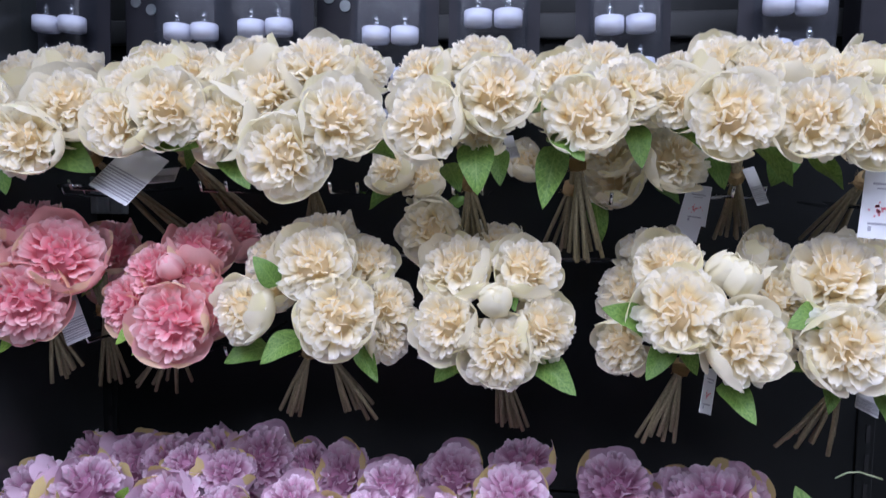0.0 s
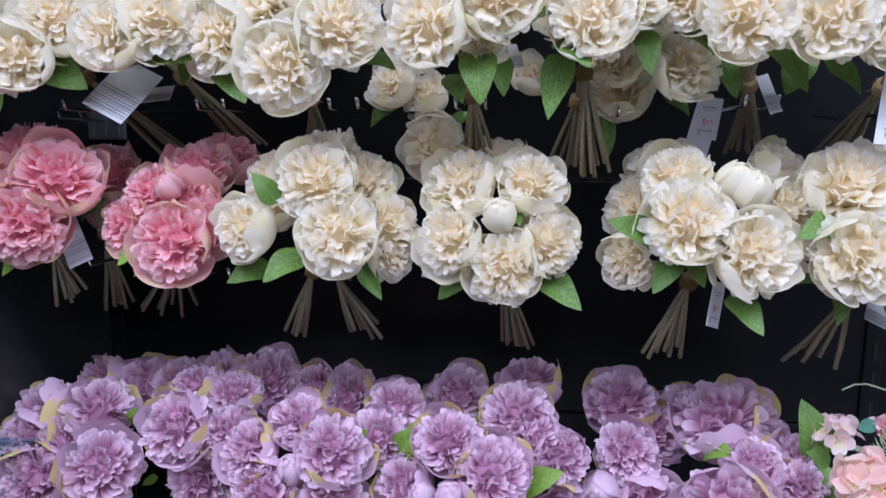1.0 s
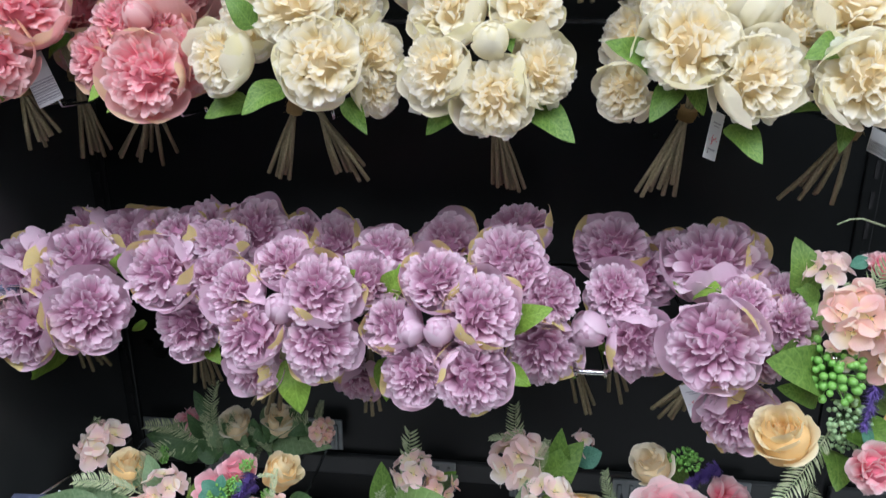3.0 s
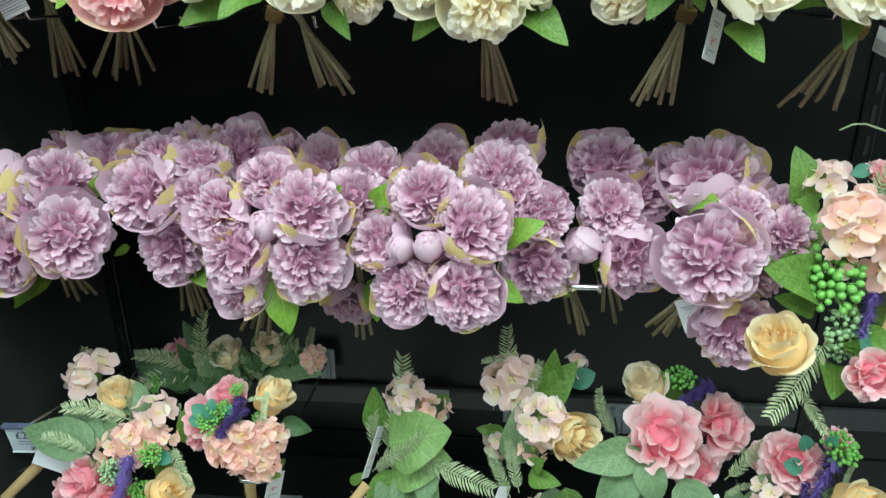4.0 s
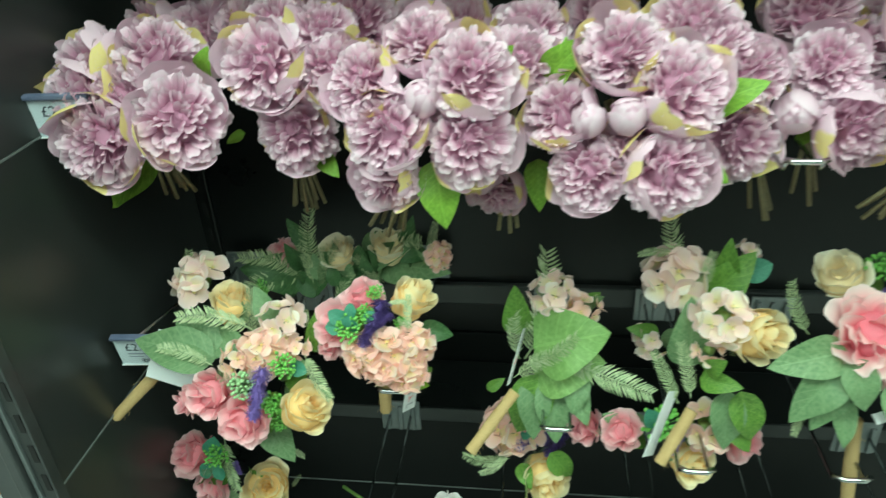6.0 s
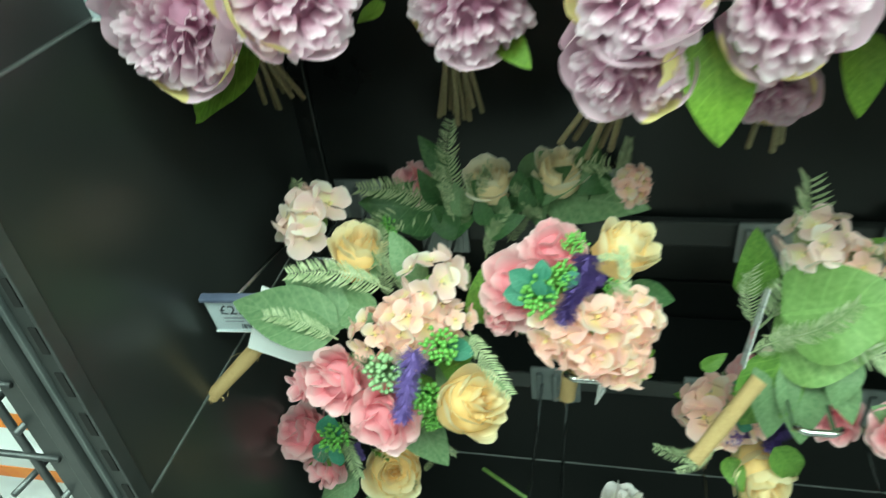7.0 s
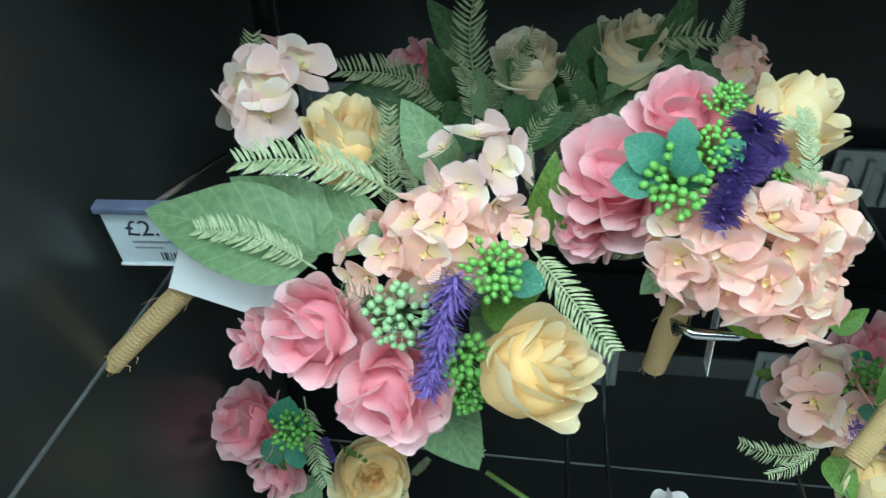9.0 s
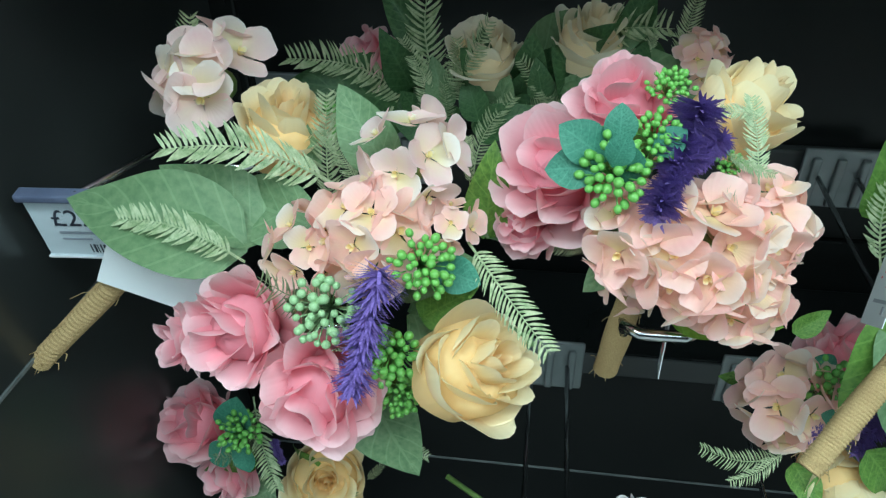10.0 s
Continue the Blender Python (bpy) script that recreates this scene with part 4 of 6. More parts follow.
peony_bouquet("cream", "cream-white cloth peonies tied in a bunch, drooping low on the hook",
    [(0.37, 0.926, 1.654, 0.077), (0.307, 0.997, 1.627, 0.081), (0.294, 0.956, 1.659, 0.06)],
    buds=[],
    leaves=[((0.353, 0.997, 1.635), (0.39, 0.997, 1.599)), ((0.282, 0.997, 1.605), (0.292, 0.997, 1.546))],
    tip=(0.239, 1.047, 1.541),
    bind=(0.253, 0.997, 1.627),
    count=5)
peony_bouquet("cream", "cream-white cloth peonies tied in a bunch and a printed gift tag",
    [(0.363, 0.875, 1.718, 0.072), (0.408, 0.829, 1.695, 0.089), (0.417, 0.916, 1.761, 0.082), (0.48, 0.936, 1.764, 0.076), (0.367, 0.946, 1.757, 0.061), (0.443, 0.895, 1.742, 0.07)],
    buds=[],
    leaves=[((0.352, 0.895, 1.705), (0.39, 0.865, 1.659)), ((0.446, 0.895, 1.686), (0.492, 0.895, 1.622)), ((0.403, 0.946, 1.676), (0.432, 0.946, 1.618))],
    tip=(0.47, 1.047, 1.561),
    bind=(0.444, 0.946, 1.642),
    count=11)
peony_bouquet("cream", "cream-white cloth peonies tied in a bunch",
    [(0.489, 0.834, 1.693, 0.085), (0.552, 0.834, 1.684, 0.082), (0.519, 0.946, 1.766, 0.07), (0.587, 0.936, 1.757, 0.075), (0.542, 0.916, 1.745, 0.071), (0.605, 0.865, 1.714, 0.084)],
    buds=[],
    leaves=[((0.502, 0.895, 1.667), (0.547, 0.895, 1.62)), ((0.559, 0.916, 1.668), (0.588, 0.895, 1.642)), ((0.508, 0.946, 1.676), (0.491, 0.966, 1.622))],
    tip=(0.6, 1.098, 1.544),
    bind=(0.602, 0.966, 1.637),
    count=10)
peony_bouquet("pink", "bright pink cloth peonies tied in a bunch, white barcode label",
    [(-0.431, 0.869, 1.468, 0.102), (-0.399, 0.896, 1.523, 0.107), (-0.49, 0.961, 1.556, 0.092), (-0.526, 0.896, 1.504, 0.109)],
    buds=[],
    leaves=[((-0.446, 0.907, 1.445), (-0.474, 0.874, 1.398)), ((-0.422, 0.896, 1.447), (-0.426, 0.874, 1.414))],
    tip=(-0.437, 0.95, 1.355),
    bind=(-0.439, 0.928, 1.434),
    leaf_kind="leaf_bright")
peony_bouquet("pink", "bright pink cloth peonies tied in a bunch, hanging at the back",
    [(-0.422, 1.036, 1.517, 0.099), (-0.426, 1.058, 1.464, 0.068)],
    buds=[],
    leaves=[((-0.395, 0.982, 1.489), (-0.417, 0.961, 1.46))],
    tip=(-0.421, 1.036, 1.317),
    bind=(-0.412, 1.004, 1.446))
peony_bouquet("pink", "bright pink cloth peonies tied in a bunch",
    [(-0.236, 0.869, 1.447, 0.093), (-0.316, 0.907, 1.461, 0.076), (-0.284, 0.918, 1.504, 0.08), (-0.242, 0.961, 1.531, 0.086), (-0.23, 1.026, 1.546, 0.088), (-0.215, 0.918, 1.462, 0.079), (-0.244, 0.928, 1.496, 0.073)],
    buds=[(-0.251, 0.896, 1.514, 0.039)],
    leaves=[((-0.292, 0.896, 1.434), (-0.315, 0.874, 1.416)), ((-0.278, 0.896, 1.42), (-0.294, 0.874, 1.402))],
    tip=(-0.345, 1.036, 1.315),
    bind=(-0.27, 0.939, 1.42),
    spread=0.05,
    leaf_kind="leaf_bright")
peony_bouquet("cream", "cream-white cloth peonies tied in a bunch",
    [(-0.142, 0.864, 1.467, 0.077), (-0.055, 0.874, 1.524, 0.096), (-0.024, 0.853, 1.464, 0.095), (0.026, 0.907, 1.467, 0.076), (-0.006, 0.928, 1.52, 0.077), (-0.069, 0.95, 1.55, 0.087), (-0.13, 0.928, 1.526, 0.071), (0.025, 0.907, 1.432, 0.063), (-0.112, 0.896, 1.487, 0.062)],
    buds=[],
    leaves=[((-0.096, 0.853, 1.499), (-0.121, 0.842, 1.535)), ((-0.072, 0.874, 1.436), (-0.114, 0.842, 1.407)), ((-0.123, 0.896, 1.416), (-0.173, 0.874, 1.398)), ((-0.008, 0.896, 1.419), (0.021, 0.874, 1.382))],
    tip=(-0.112, 0.95, 1.319),
    bind=(-0.074, 0.92, 1.416),
    count=6,
    spread=0.018,
    second=((-0.049, 0.92, 1.406), (-0.018, 0.96, 1.315)))
peony_bouquet("cream", "cream-white cloth peonies tied in a bunch",
    [(0.102, 0.885, 1.454, 0.08), (0.168, 0.874, 1.424, 0.086), (0.217, 0.891, 1.452, 0.076), (0.111, 0.918, 1.518, 0.089), (0.196, 0.907, 1.52, 0.08), (0.153, 0.972, 1.543, 0.079)],
    buds=[(0.161, 0.874, 1.487, 0.046)],
    leaves=[((0.123, 0.907, 1.413), (0.086, 0.896, 1.379)), ((0.205, 0.907, 1.415), (0.257, 0.874, 1.376)), ((0.169, 0.928, 1.508), (0.184, 0.874, 1.474))],
    tip=(0.178, 1.004, 1.299),
    bind=(0.163, 0.939, 1.407))
peony_bouquet("cream", "cream-white cloth peonies tied in a bunch and a small gift tag",
    [(0.364, 0.853, 1.483, 0.095), (0.434, 0.842, 1.452, 0.088), (0.312, 0.907, 1.431, 0.067), (0.361, 0.907, 1.528, 0.081), (0.484, 0.907, 1.494, 0.071), (0.322, 0.961, 1.492, 0.081), (0.486, 0.961, 1.535, 0.075), (0.349, 0.972, 1.541, 0.077), (0.488, 0.907, 1.454, 0.065)],
    buds=[(0.436, 0.874, 1.519, 0.05), (0.421, 0.885, 1.527, 0.05)],
    leaves=[((0.336, 0.874, 1.457), (0.279, 0.842, 1.486)), ((0.362, 0.874, 1.445), (0.332, 0.853, 1.403)), ((0.371, 0.874, 1.451), (0.387, 0.853, 1.411)), ((0.42, 0.874, 1.4), (0.446, 0.831, 1.365)), ((0.481, 0.896, 1.417), (0.512, 0.874, 1.416))],
    tip=(0.362, 0.945, 1.31),
    bind=(0.386, 0.915, 1.415),
    count=10)
peony_bouquet("cream", "cream-white cloth peonies tied in a bunch",
    [(0.538, 0.839, 1.452, 0.092), (0.544, 0.896, 1.521, 0.104), (0.603, 0.907, 1.514, 0.088), (0.526, 0.928, 1.458, 0.053), (0.602, 0.853, 1.441, 0.084), (0.608, 0.961, 1.536, 0.08)],
    buds=[],
    leaves=[((0.528, 0.874, 1.479), (0.476, 0.842, 1.471)), ((0.539, 0.874, 1.416), (0.528, 0.853, 1.374)), ((0.587, 0.874, 1.405), (0.593, 0.853, 1.36))],
    tip=(0.545, 0.955, 1.305),
    bind=(0.568, 0.918, 1.398),
    count=12,
    spread=0.042)
peony_bouquet("lilac", "dusky lilac cloth peonies with yellow-green tips",
    [(-0.467, 0.887, 1.109, 0.104), (-0.363, 0.881, 1.139, 0.105), (-0.409, 0.951, 1.189, 0.1), (-0.504, 0.963, 1.174, 0.102), (-0.500, 0.925, 1.148, 0.1), (-0.448, 0.925, 1.144, 0.087)],
    buds=[],
    leaves=[((-0.421, 0.938, 1.096), (-0.515, 0.938, 0.999))],
    tip=(-0.47, 1.027, 0.978),
    bind=(-0.463, 0.976, 1.095),
    leaf_kind="leaf_bright")
peony_bouquet("lilac", "dusky lilac cloth peonies with yellow-green tips",
    [(-0.266, 0.905, 1.193, 0.101), (-0.195, 0.917, 1.18, 0.083), (-0.244, 0.917, 1.111, 0.097), (-0.281, 0.991, 1.212, 0.082), (-0.222, 0.991, 1.206, 0.081)],
    buds=[],
    leaves=[((-0.313, 0.93, 1.105), (-0.339, 0.93, 1.091)), ((-0.225, 0.93, 1.076), (-0.2, 0.905, 1.06)), ((-0.353, 0.954, 1.162), (-0.337, 0.93, 1.206))],
    tip=(-0.287, 1.028, 0.964),
    bind=(-0.275, 0.991, 1.097),
    leaf_kind="leaf_bright")
peony_bouquet("lilac", "dusky lilac cloth peonies with yellow-green tips",
    [(-0.125, 0.841, 1.142, 0.091), (-0.04, 0.859, 1.192, 0.094), (-0.041, 0.847, 1.128, 0.095), (-0.149, 0.864, 1.184, 0.082), (-0.089, 0.888, 1.216, 0.079), (-0.13, 0.853, 1.088, 0.08)],
    buds=[(-0.087, 0.841, 1.175, 0.042)],
    leaves=[((-0.081, 0.864, 1.101), (-0.07, 0.841, 1.03)), ((-0.028, 0.9, 1.175), (0.001, 0.876, 1.216)), ((-0.023, 0.9, 1.086), (0.009, 0.9, 1.137))],
    tip=(-0.161, 0.959, 0.963),
    bind=(-0.107, 0.924, 1.111),
    count=6,
    leaf_kind="leaf_bright")
peony_bouquet("lilac", "dusky lilac cloth peonies with yellow-green tips",
    [(0.004, 0.912, 1.187, 0.085), (0.017, 0.983, 1.201, 0.086), (-0.023, 0.959, 1.019, 0.073)],
    buds=[],
    leaves=[((0.032, 0.9, 1.17), (0.072, 0.876, 1.223)), ((-0.012, 0.924, 1.116), (0.007, 0.924, 1.125)), ((0.026, 0.924, 1.076), (0.029, 0.9, 1.021))],
    tip=(-0.009, 0.983, 0.949),
    bind=(-0.005, 0.959, 1.1),
    count=3,
    leaf_kind="leaf_bright")
peony_bouquet("lilac", "dusky lilac cloth peonies with yellow-green tips",
    [(0.102, 0.864, 1.211, 0.086), (0.154, 0.853, 1.178, 0.099), (0.076, 0.841, 1.096, 0.08), (0.15, 0.829, 1.103, 0.092), (0.048, 0.864, 1.148, 0.081), (0.117, 0.853, 1.119, 0.07)],
    buds=[(0.109, 0.829, 1.161, 0.04), (0.073, 0.841, 1.153, 0.038)],
    leaves=[((0.185, 0.876, 1.15), (0.242, 0.864, 1.181)), ((0.179, 0.876, 1.094), (0.219, 0.864, 1.076)), ((0.053, 0.9, 1.139), (0.051, 0.9, 1.217))],
    tip=(0.107, 0.959, 1.062),
    bind=(0.103, 0.924, 1.122),
    count=5,
    leaf_kind="leaf_bright")
peony_bouquet("lilac", "dusky lilac cloth peonies with yellow-green tips",
    [(0.238, 0.924, 1.17, 0.077), (0.234, 0.924, 1.097, 0.097), (0.182, 0.959, 1.208, 0.098), (0.196, 1.042, 1.226, 0.093), (0.205, 0.936, 1.187, 0.081)],
    buds=[],
    leaves=[((0.263, 0.959, 1.072), (0.28, 0.959, 1.038))],
    tip=(0.298, 0.995, 0.973),
    bind=(0.262, 0.983, 1.111),
    count=4,
    leaf_kind="leaf_bright")
peony_bouquet("lilac", "dusky lilac cloth peonies with yellow-green tips",
    [(0.354, 0.93, 1.109, 0.089), (0.325, 0.959, 1.167, 0.079), (0.325, 1.042, 1.201, 0.105), (0.371, 1.019, 1.169, 0.087)],
    buds=[(0.291, 0.93, 1.126, 0.053)],
    leaves=[((0.308, 0.959, 1.083), (0.33, 0.959, 1.093)), ((0.274, 0.959, 1.14), (0.259, 0.959, 1.155))],
    tip=(0.345, 0.995, 0.995),
    bind=(0.322, 0.971, 1.12),
    count=3,
    leaf_kind="leaf_bright")
peony_bouquet("lilac", "dusky lilac cloth peonies with yellow-green tips beside a gift tag",
    [(0.429, 0.859, 1.146, 0.113), (0.471, 0.87, 1.05, 0.097), (0.472, 0.912, 1.179, 0.07), (0.523, 0.9, 1.157, 0.073), (0.446, 0.995, 1.202, 0.129), (0.532, 0.947, 1.174, 0.069), (0.504, 0.912, 1.111, 0.071)],
    buds=[],
    leaves=[((0.492, 0.9, 1.124), (0.499, 0.864, 1.139)), ((0.426, 0.959, 1.172), (0.447, 0.912, 1.193)), ((0.405, 0.959, 1.171), (0.396, 0.959, 1.186))],
    tip=(0.4, 0.936, 1.008),
    bind=(0.437, 0.912, 1.091),
    count=7,
    leaf_kind="leaf_bright")
peony_bouquet("lilac", "dusky lilac cloth peonies with yellow-green tips pushed to the back",
    [(-0.469, 1.054, 1.183, 0.101), (-0.395, 1.054, 1.182, 0.105), (-0.338, 1.054, 1.193, 0.087)],
    buds=[],
    leaves=[((-0.474, 1.054, 1.16), (-0.407, 1.019, 1.157))],
    count=0,
    leaf_kind="leaf_bright")
peony_bouquet("lilac", "dusky lilac cloth peonies with yellow-green tips pushed to the back",
    [(-0.275, 1.054, 1.2, 0.099), (-0.194, 1.054, 1.203, 0.107), (-0.224, 1.054, 1.161, 0.095)],
    buds=[],
    leaves=[((-0.278, 1.054, 1.177), (-0.219, 1.019, 1.174))],
    count=0,
    leaf_kind="leaf_bright")
peony_bouquet("lilac", "dusky lilac cloth peonies with yellow-green tips pushed to the back",
    [(-0.073, 1.054, 1.185, 0.102), (-0.125, 1.054, 1.192, 0.085), (0.004, 1.054, 1.17, 0.093), (-0.04, 1.054, 1.15, 0.085)],
    buds=[],
    leaves=[((-0.075, 1.054, 1.163), (-0.024, 1.019, 1.16))],
    count=0,
    leaf_kind="leaf_bright")
peony_bouquet("lilac", "dusky lilac cloth peonies with yellow-green tips pushed to the back",
    [(0.097, 1.054, 1.196, 0.096), (0.139, 1.054, 1.158, 0.092), (0.063, 1.054, 1.172, 0.076)],
    buds=[],
    leaves=[((0.097, 1.054, 1.174), (0.141, 1.019, 1.172))],
    count=0,
    leaf_kind="leaf_bright")
peony_bouquet("lilac", "dusky lilac cloth peonies with yellow-green tips pushed to the back",
    [(0.414, 1.054, 1.178, 0.097), (0.491, 1.054, 1.19, 0.096), (0.526, 1.054, 1.148, 0.081)],
    buds=[],
    leaves=[((0.417, 1.054, 1.157), (0.449, 1.019, 1.156))],
    count=0,
    leaf_kind="leaf_bright")


# ---- mixed bouquets ----
b = thing("mixed_bouquet", "mixed bouquet of pink peony, yellow rose, ferns and lavender", "bouquet", (-0.454, 0.904, 0.803), "mixed bouquets on the hooks")
floret_cluster(b, "floret_pale", (-0.436, 0.967, 0.874), 0.079, (-0.6, -0.02, 0.8), 16)
flower_head(b, "rose", (-0.381, 0.938, 0.858), 0.078, (0.2, -0.15, 0.95))
floret_cluster(b, "floret_pale", (-0.29, 0.875, 0.874), 0.061, (0.24, -0.46, 0.85), 11)
floret_cluster(b, "floret", (-0.307, 0.846, 0.846), 0.065, (0.15, -0.68, 0.72), 16)
floret_cluster(b, "floret", (-0.342, 0.846, 0.836), 0.05, (-0.12, -0.72, 0.68), 11)
floret_cluster(b, "floret", (-0.266, 0.858, 0.848), 0.034, (0.42, -0.58, 0.7), 8)
flower_head(b, "blush", (-0.373, 0.818, 0.801), 0.084, (-0.33, -0.87, 0.37))
flower_head(b, "blush", (-0.329, 0.8, 0.777), 0.087, (-0.01, -0.98, 0.2))
flower_head(b, "blush", (-0.421, 0.84, 0.767), 0.056, (-0.65, -0.74, 0.16))
berries(b, "berry_pale", (-0.323, 0.808, 0.827), 0.039, (0.03, -0.86, 0.51))
berries(b, "berry", (-0.278, 0.829, 0.843), 0.035, (0.31, -0.73, 0.61))
berries(b, "berry", (-0.293, 0.815, 0.794), 0.036, (0.25, -0.91, 0.33))
berries(b, "berry", (-0.29, 0.815, 0.765), 0.028, (0.29, -0.95, 0.12))
spike(b, (-0.293, 0.812, 0.853), (-0.306, 0.786, 0.795))
flower_head(b, "rose", (-0.249, 0.808, 0.796), 0.086, (0.62, -0.42, 0.72))
leaf(b, "leaf_grey", (-0.386, 0.864, 0.818), (-0.496, 0.874, 0.838), (0.05, -0.55, 0.8))
leaf(b, "leaf_grey", (-0.376, 0.875, 0.818), (-0.450, 0.902, 0.847), (0.1, -0.4, 0.9))
leaf(b, "leaf_grey", (-0.348, 0.875, 0.829), (-0.417, 0.91, 0.826))
leaf(b, "leaf_grey", (-0.325, 0.852, 0.745), (-0.284, 0.818, 0.688))
leaf(b, "leaf_teal", (-0.274, 0.838, 0.836), (-0.249, 0.829, 0.833))
leaf(b, "leaf", (-0.282, 0.84, 0.798), (-0.251, 0.835, 0.826))
leaf(b, "leaf_grey", (-0.308, 0.898, 0.852), (-0.341, 0.927, 0.893))
leaf(b, "leaf_teal", (-0.308, 0.829, 0.822), (-0.31, 0.829, 0.841))
leaf(b, "leaf", (-0.251, 0.875, 0.829), (-0.248, 0.887, 0.883))
leaf(b, "leaf_grey", (-0.36, 0.921, 0.839), (-0.365, 0.932, 0.864))
sprig(b, (-0.339, 0.898, 0.842), (-0.434, 0.881, 0.87))
sprig(b, (-0.383, 0.852, 0.818), (-0.457, 0.858, 0.837))
sprig(b, (-0.258, 0.852, 0.842), (-0.213, 0.8, 0.817))
sprig(b, (-0.33, 0.91, 0.829), (-0.357, 0.927, 0.863))
sprig(b, (-0.328, 0.852, 0.673), (-0.284, 0.852, 0.662))
sprig(b, (-0.46, 0.967, 0.828), (-0.454, 0.99, 0.909))
sprig(b, (-0.261, 0.887, 0.854), (-0.263, 0.898, 0.879))
sprig(b, (-0.325, 0.857, 0.799), (-0.352, 0.801, 0.851))
leaf(b, "leaf_grey", (-0.328, 0.854, 0.777), (-0.317, 0.813, 0.804))
leaf(b, "leaf_grey", (-0.305, 0.867, 0.807), (-0.249, 0.843, 0.835))
sprig(b, (-0.328, 0.854, 0.777), (-0.353, 0.805, 0.744))
leaf(b, "leaf_grey", (-0.348, 0.862, 0.788), (-0.388, 0.82, 0.777))
leaf(b, "leaf_grey", (-0.292, 0.857, 0.785), (-0.22, 0.822, 0.802))
sprig(b, (-0.351, 0.916, 0.813), (-0.351, 0.935, 0.884))
leaf(b, "leaf", (-0.318, 0.874, 0.808), (-0.281, 0.843, 0.842))
leaf(b, "leaf", (-0.31, 0.86, 0.772), (-0.306, 0.814, 0.743))
twine_handle(b, (-0.454, 0.904, 0.803), (-0.551, 0.858, 0.713))
b = thing("mixed_bouquet", "mixed cloth bouquet of pink peony and yellow rose hanging low", "bouquet", (-0.471, 0.997, 0.472), "mixed bouquets on the hooks")
flower_head(b, "blush", (-0.519, 0.956, 0.541), 0.102, (-0.35, -0.61, 0.71))
flower_head(b, "blush", (-0.503, 0.956, 0.469), 0.079, (-0.44, -0.88, 0.17))
berries(b, "berry", (-0.46, 0.927, 0.573), 0.041, (0.06, -0.67, 0.74))
flower_head(b, "rose", (-0.401, 0.95, 0.486), 0.108, (0.25, -0.7, 0.65))
leaf(b, "leaf_teal", (-0.471, 0.932, 0.556), (-0.463, 0.938, 0.603))
leaf(b, "leaf_teal", (-0.472, 0.932, 0.548), (-0.499, 0.927, 0.527))
leaf(b, "leaf_teal", (-0.467, 0.932, 0.549), (-0.46, 0.921, 0.524))
leaf(b, "leaf_grey", (-0.465, 0.967, 0.441), (-0.519, 0.944, 0.406))
leaf(b, "leaf", (-0.548, 0.967, 0.501), (-0.553, 0.967, 0.559))
leaf(b, "leaf", (-0.564, 0.967, 0.462), (-0.562, 0.967, 0.516))
leaf(b, "leaf_grey", (-0.44, 0.956, 0.423), (-0.431, 0.932, 0.357))
leaf(b, "leaf_grey", (-0.404, 0.956, 0.43), (-0.379, 0.932, 0.39))
sprig(b, (-0.458, 0.956, 0.584), (-0.437, 0.921, 0.503))
spike(b, (-0.439, 0.944, 0.547), (-0.425, 0.927, 0.539))
sprig(b, (-0.368, 0.967, 0.467), (-0.348, 0.967, 0.498))
sprig(b, (-0.411, 0.944, 0.436), (-0.409, 0.921, 0.36))
sprig(b, (-0.466, 0.966, 0.518), (-0.484, 0.911, 0.553))
leaf(b, "leaf", (-0.439, 0.976, 0.478), (-0.404, 0.947, 0.512))
leaf(b, "leaf", (-0.485, 0.979, 0.471), (-0.525, 0.95, 0.477))
sprig(b, (-0.439, 0.976, 0.478), (-0.37, 0.936, 0.473))
leaf(b, "leaf", (-0.485, 0.979, 0.471), (-0.5, 0.945, 0.489))
b = thing("mixed_bouquet", "mixed cloth bouquet of large pink peony and peach hydrangea", "bouquet", (-0.166, 0.881, 0.795), "mixed bouquets on the hooks")
flower_head(b, "blush", (-0.185, 0.892, 0.901), 0.073, (-0.17, -0.48, 0.86))
flower_head(b, "blush", (-0.215, 0.875, 0.871), 0.086, (-0.46, -0.65, 0.61))
flower_head(b, "blush", (-0.229, 0.875, 0.84), 0.051, (-0.63, -0.7, 0.34))
berries(b, "berry", (-0.191, 0.838, 0.895), 0.035, (-0.16, -0.76, 0.63))
berries(b, "berry", (-0.174, 0.852, 0.906), 0.026, (-0.05, -0.69, 0.72))
berries(b, "berry", (-0.166, 0.881, 0.917), 0.023, (0.0, -0.53, 0.85))
berries(b, "berry", (-0.135, 0.864, 0.886), 0.018, (0.26, -0.69, 0.68))
leaf(b, "leaf_teal", (-0.194, 0.844, 0.898), (-0.217, 0.846, 0.914))
leaf(b, "leaf_teal", (-0.195, 0.84, 0.897), (-0.222, 0.84, 0.894))
leaf(b, "leaf_teal", (-0.19, 0.844, 0.904), (-0.19, 0.852, 0.923))
leaf(b, "leaf_teal", (-0.175, 0.844, 0.902), (-0.161, 0.849, 0.913))
leaf(b, "leaf_teal", (-0.185, 0.835, 0.892), (-0.185, 0.835, 0.911))
leaf(b, "leaf_teal", (-0.193, 0.831, 0.902), (-0.188, 0.831, 0.919))
spike(b, (-0.153, 0.873, 0.913), (-0.173, 0.829, 0.878))
spike(b, (-0.143, 0.864, 0.901), (-0.167, 0.84, 0.89))
flower_head(b, "rose", (-0.125, 0.904, 0.898), 0.074, (0.55, -0.05, 0.85))
sprig(b, (-0.122, 0.875, 0.908), (-0.151, 0.875, 0.905))
sprig(b, (-0.124, 0.852, 0.885), (-0.127, 0.887, 0.913))
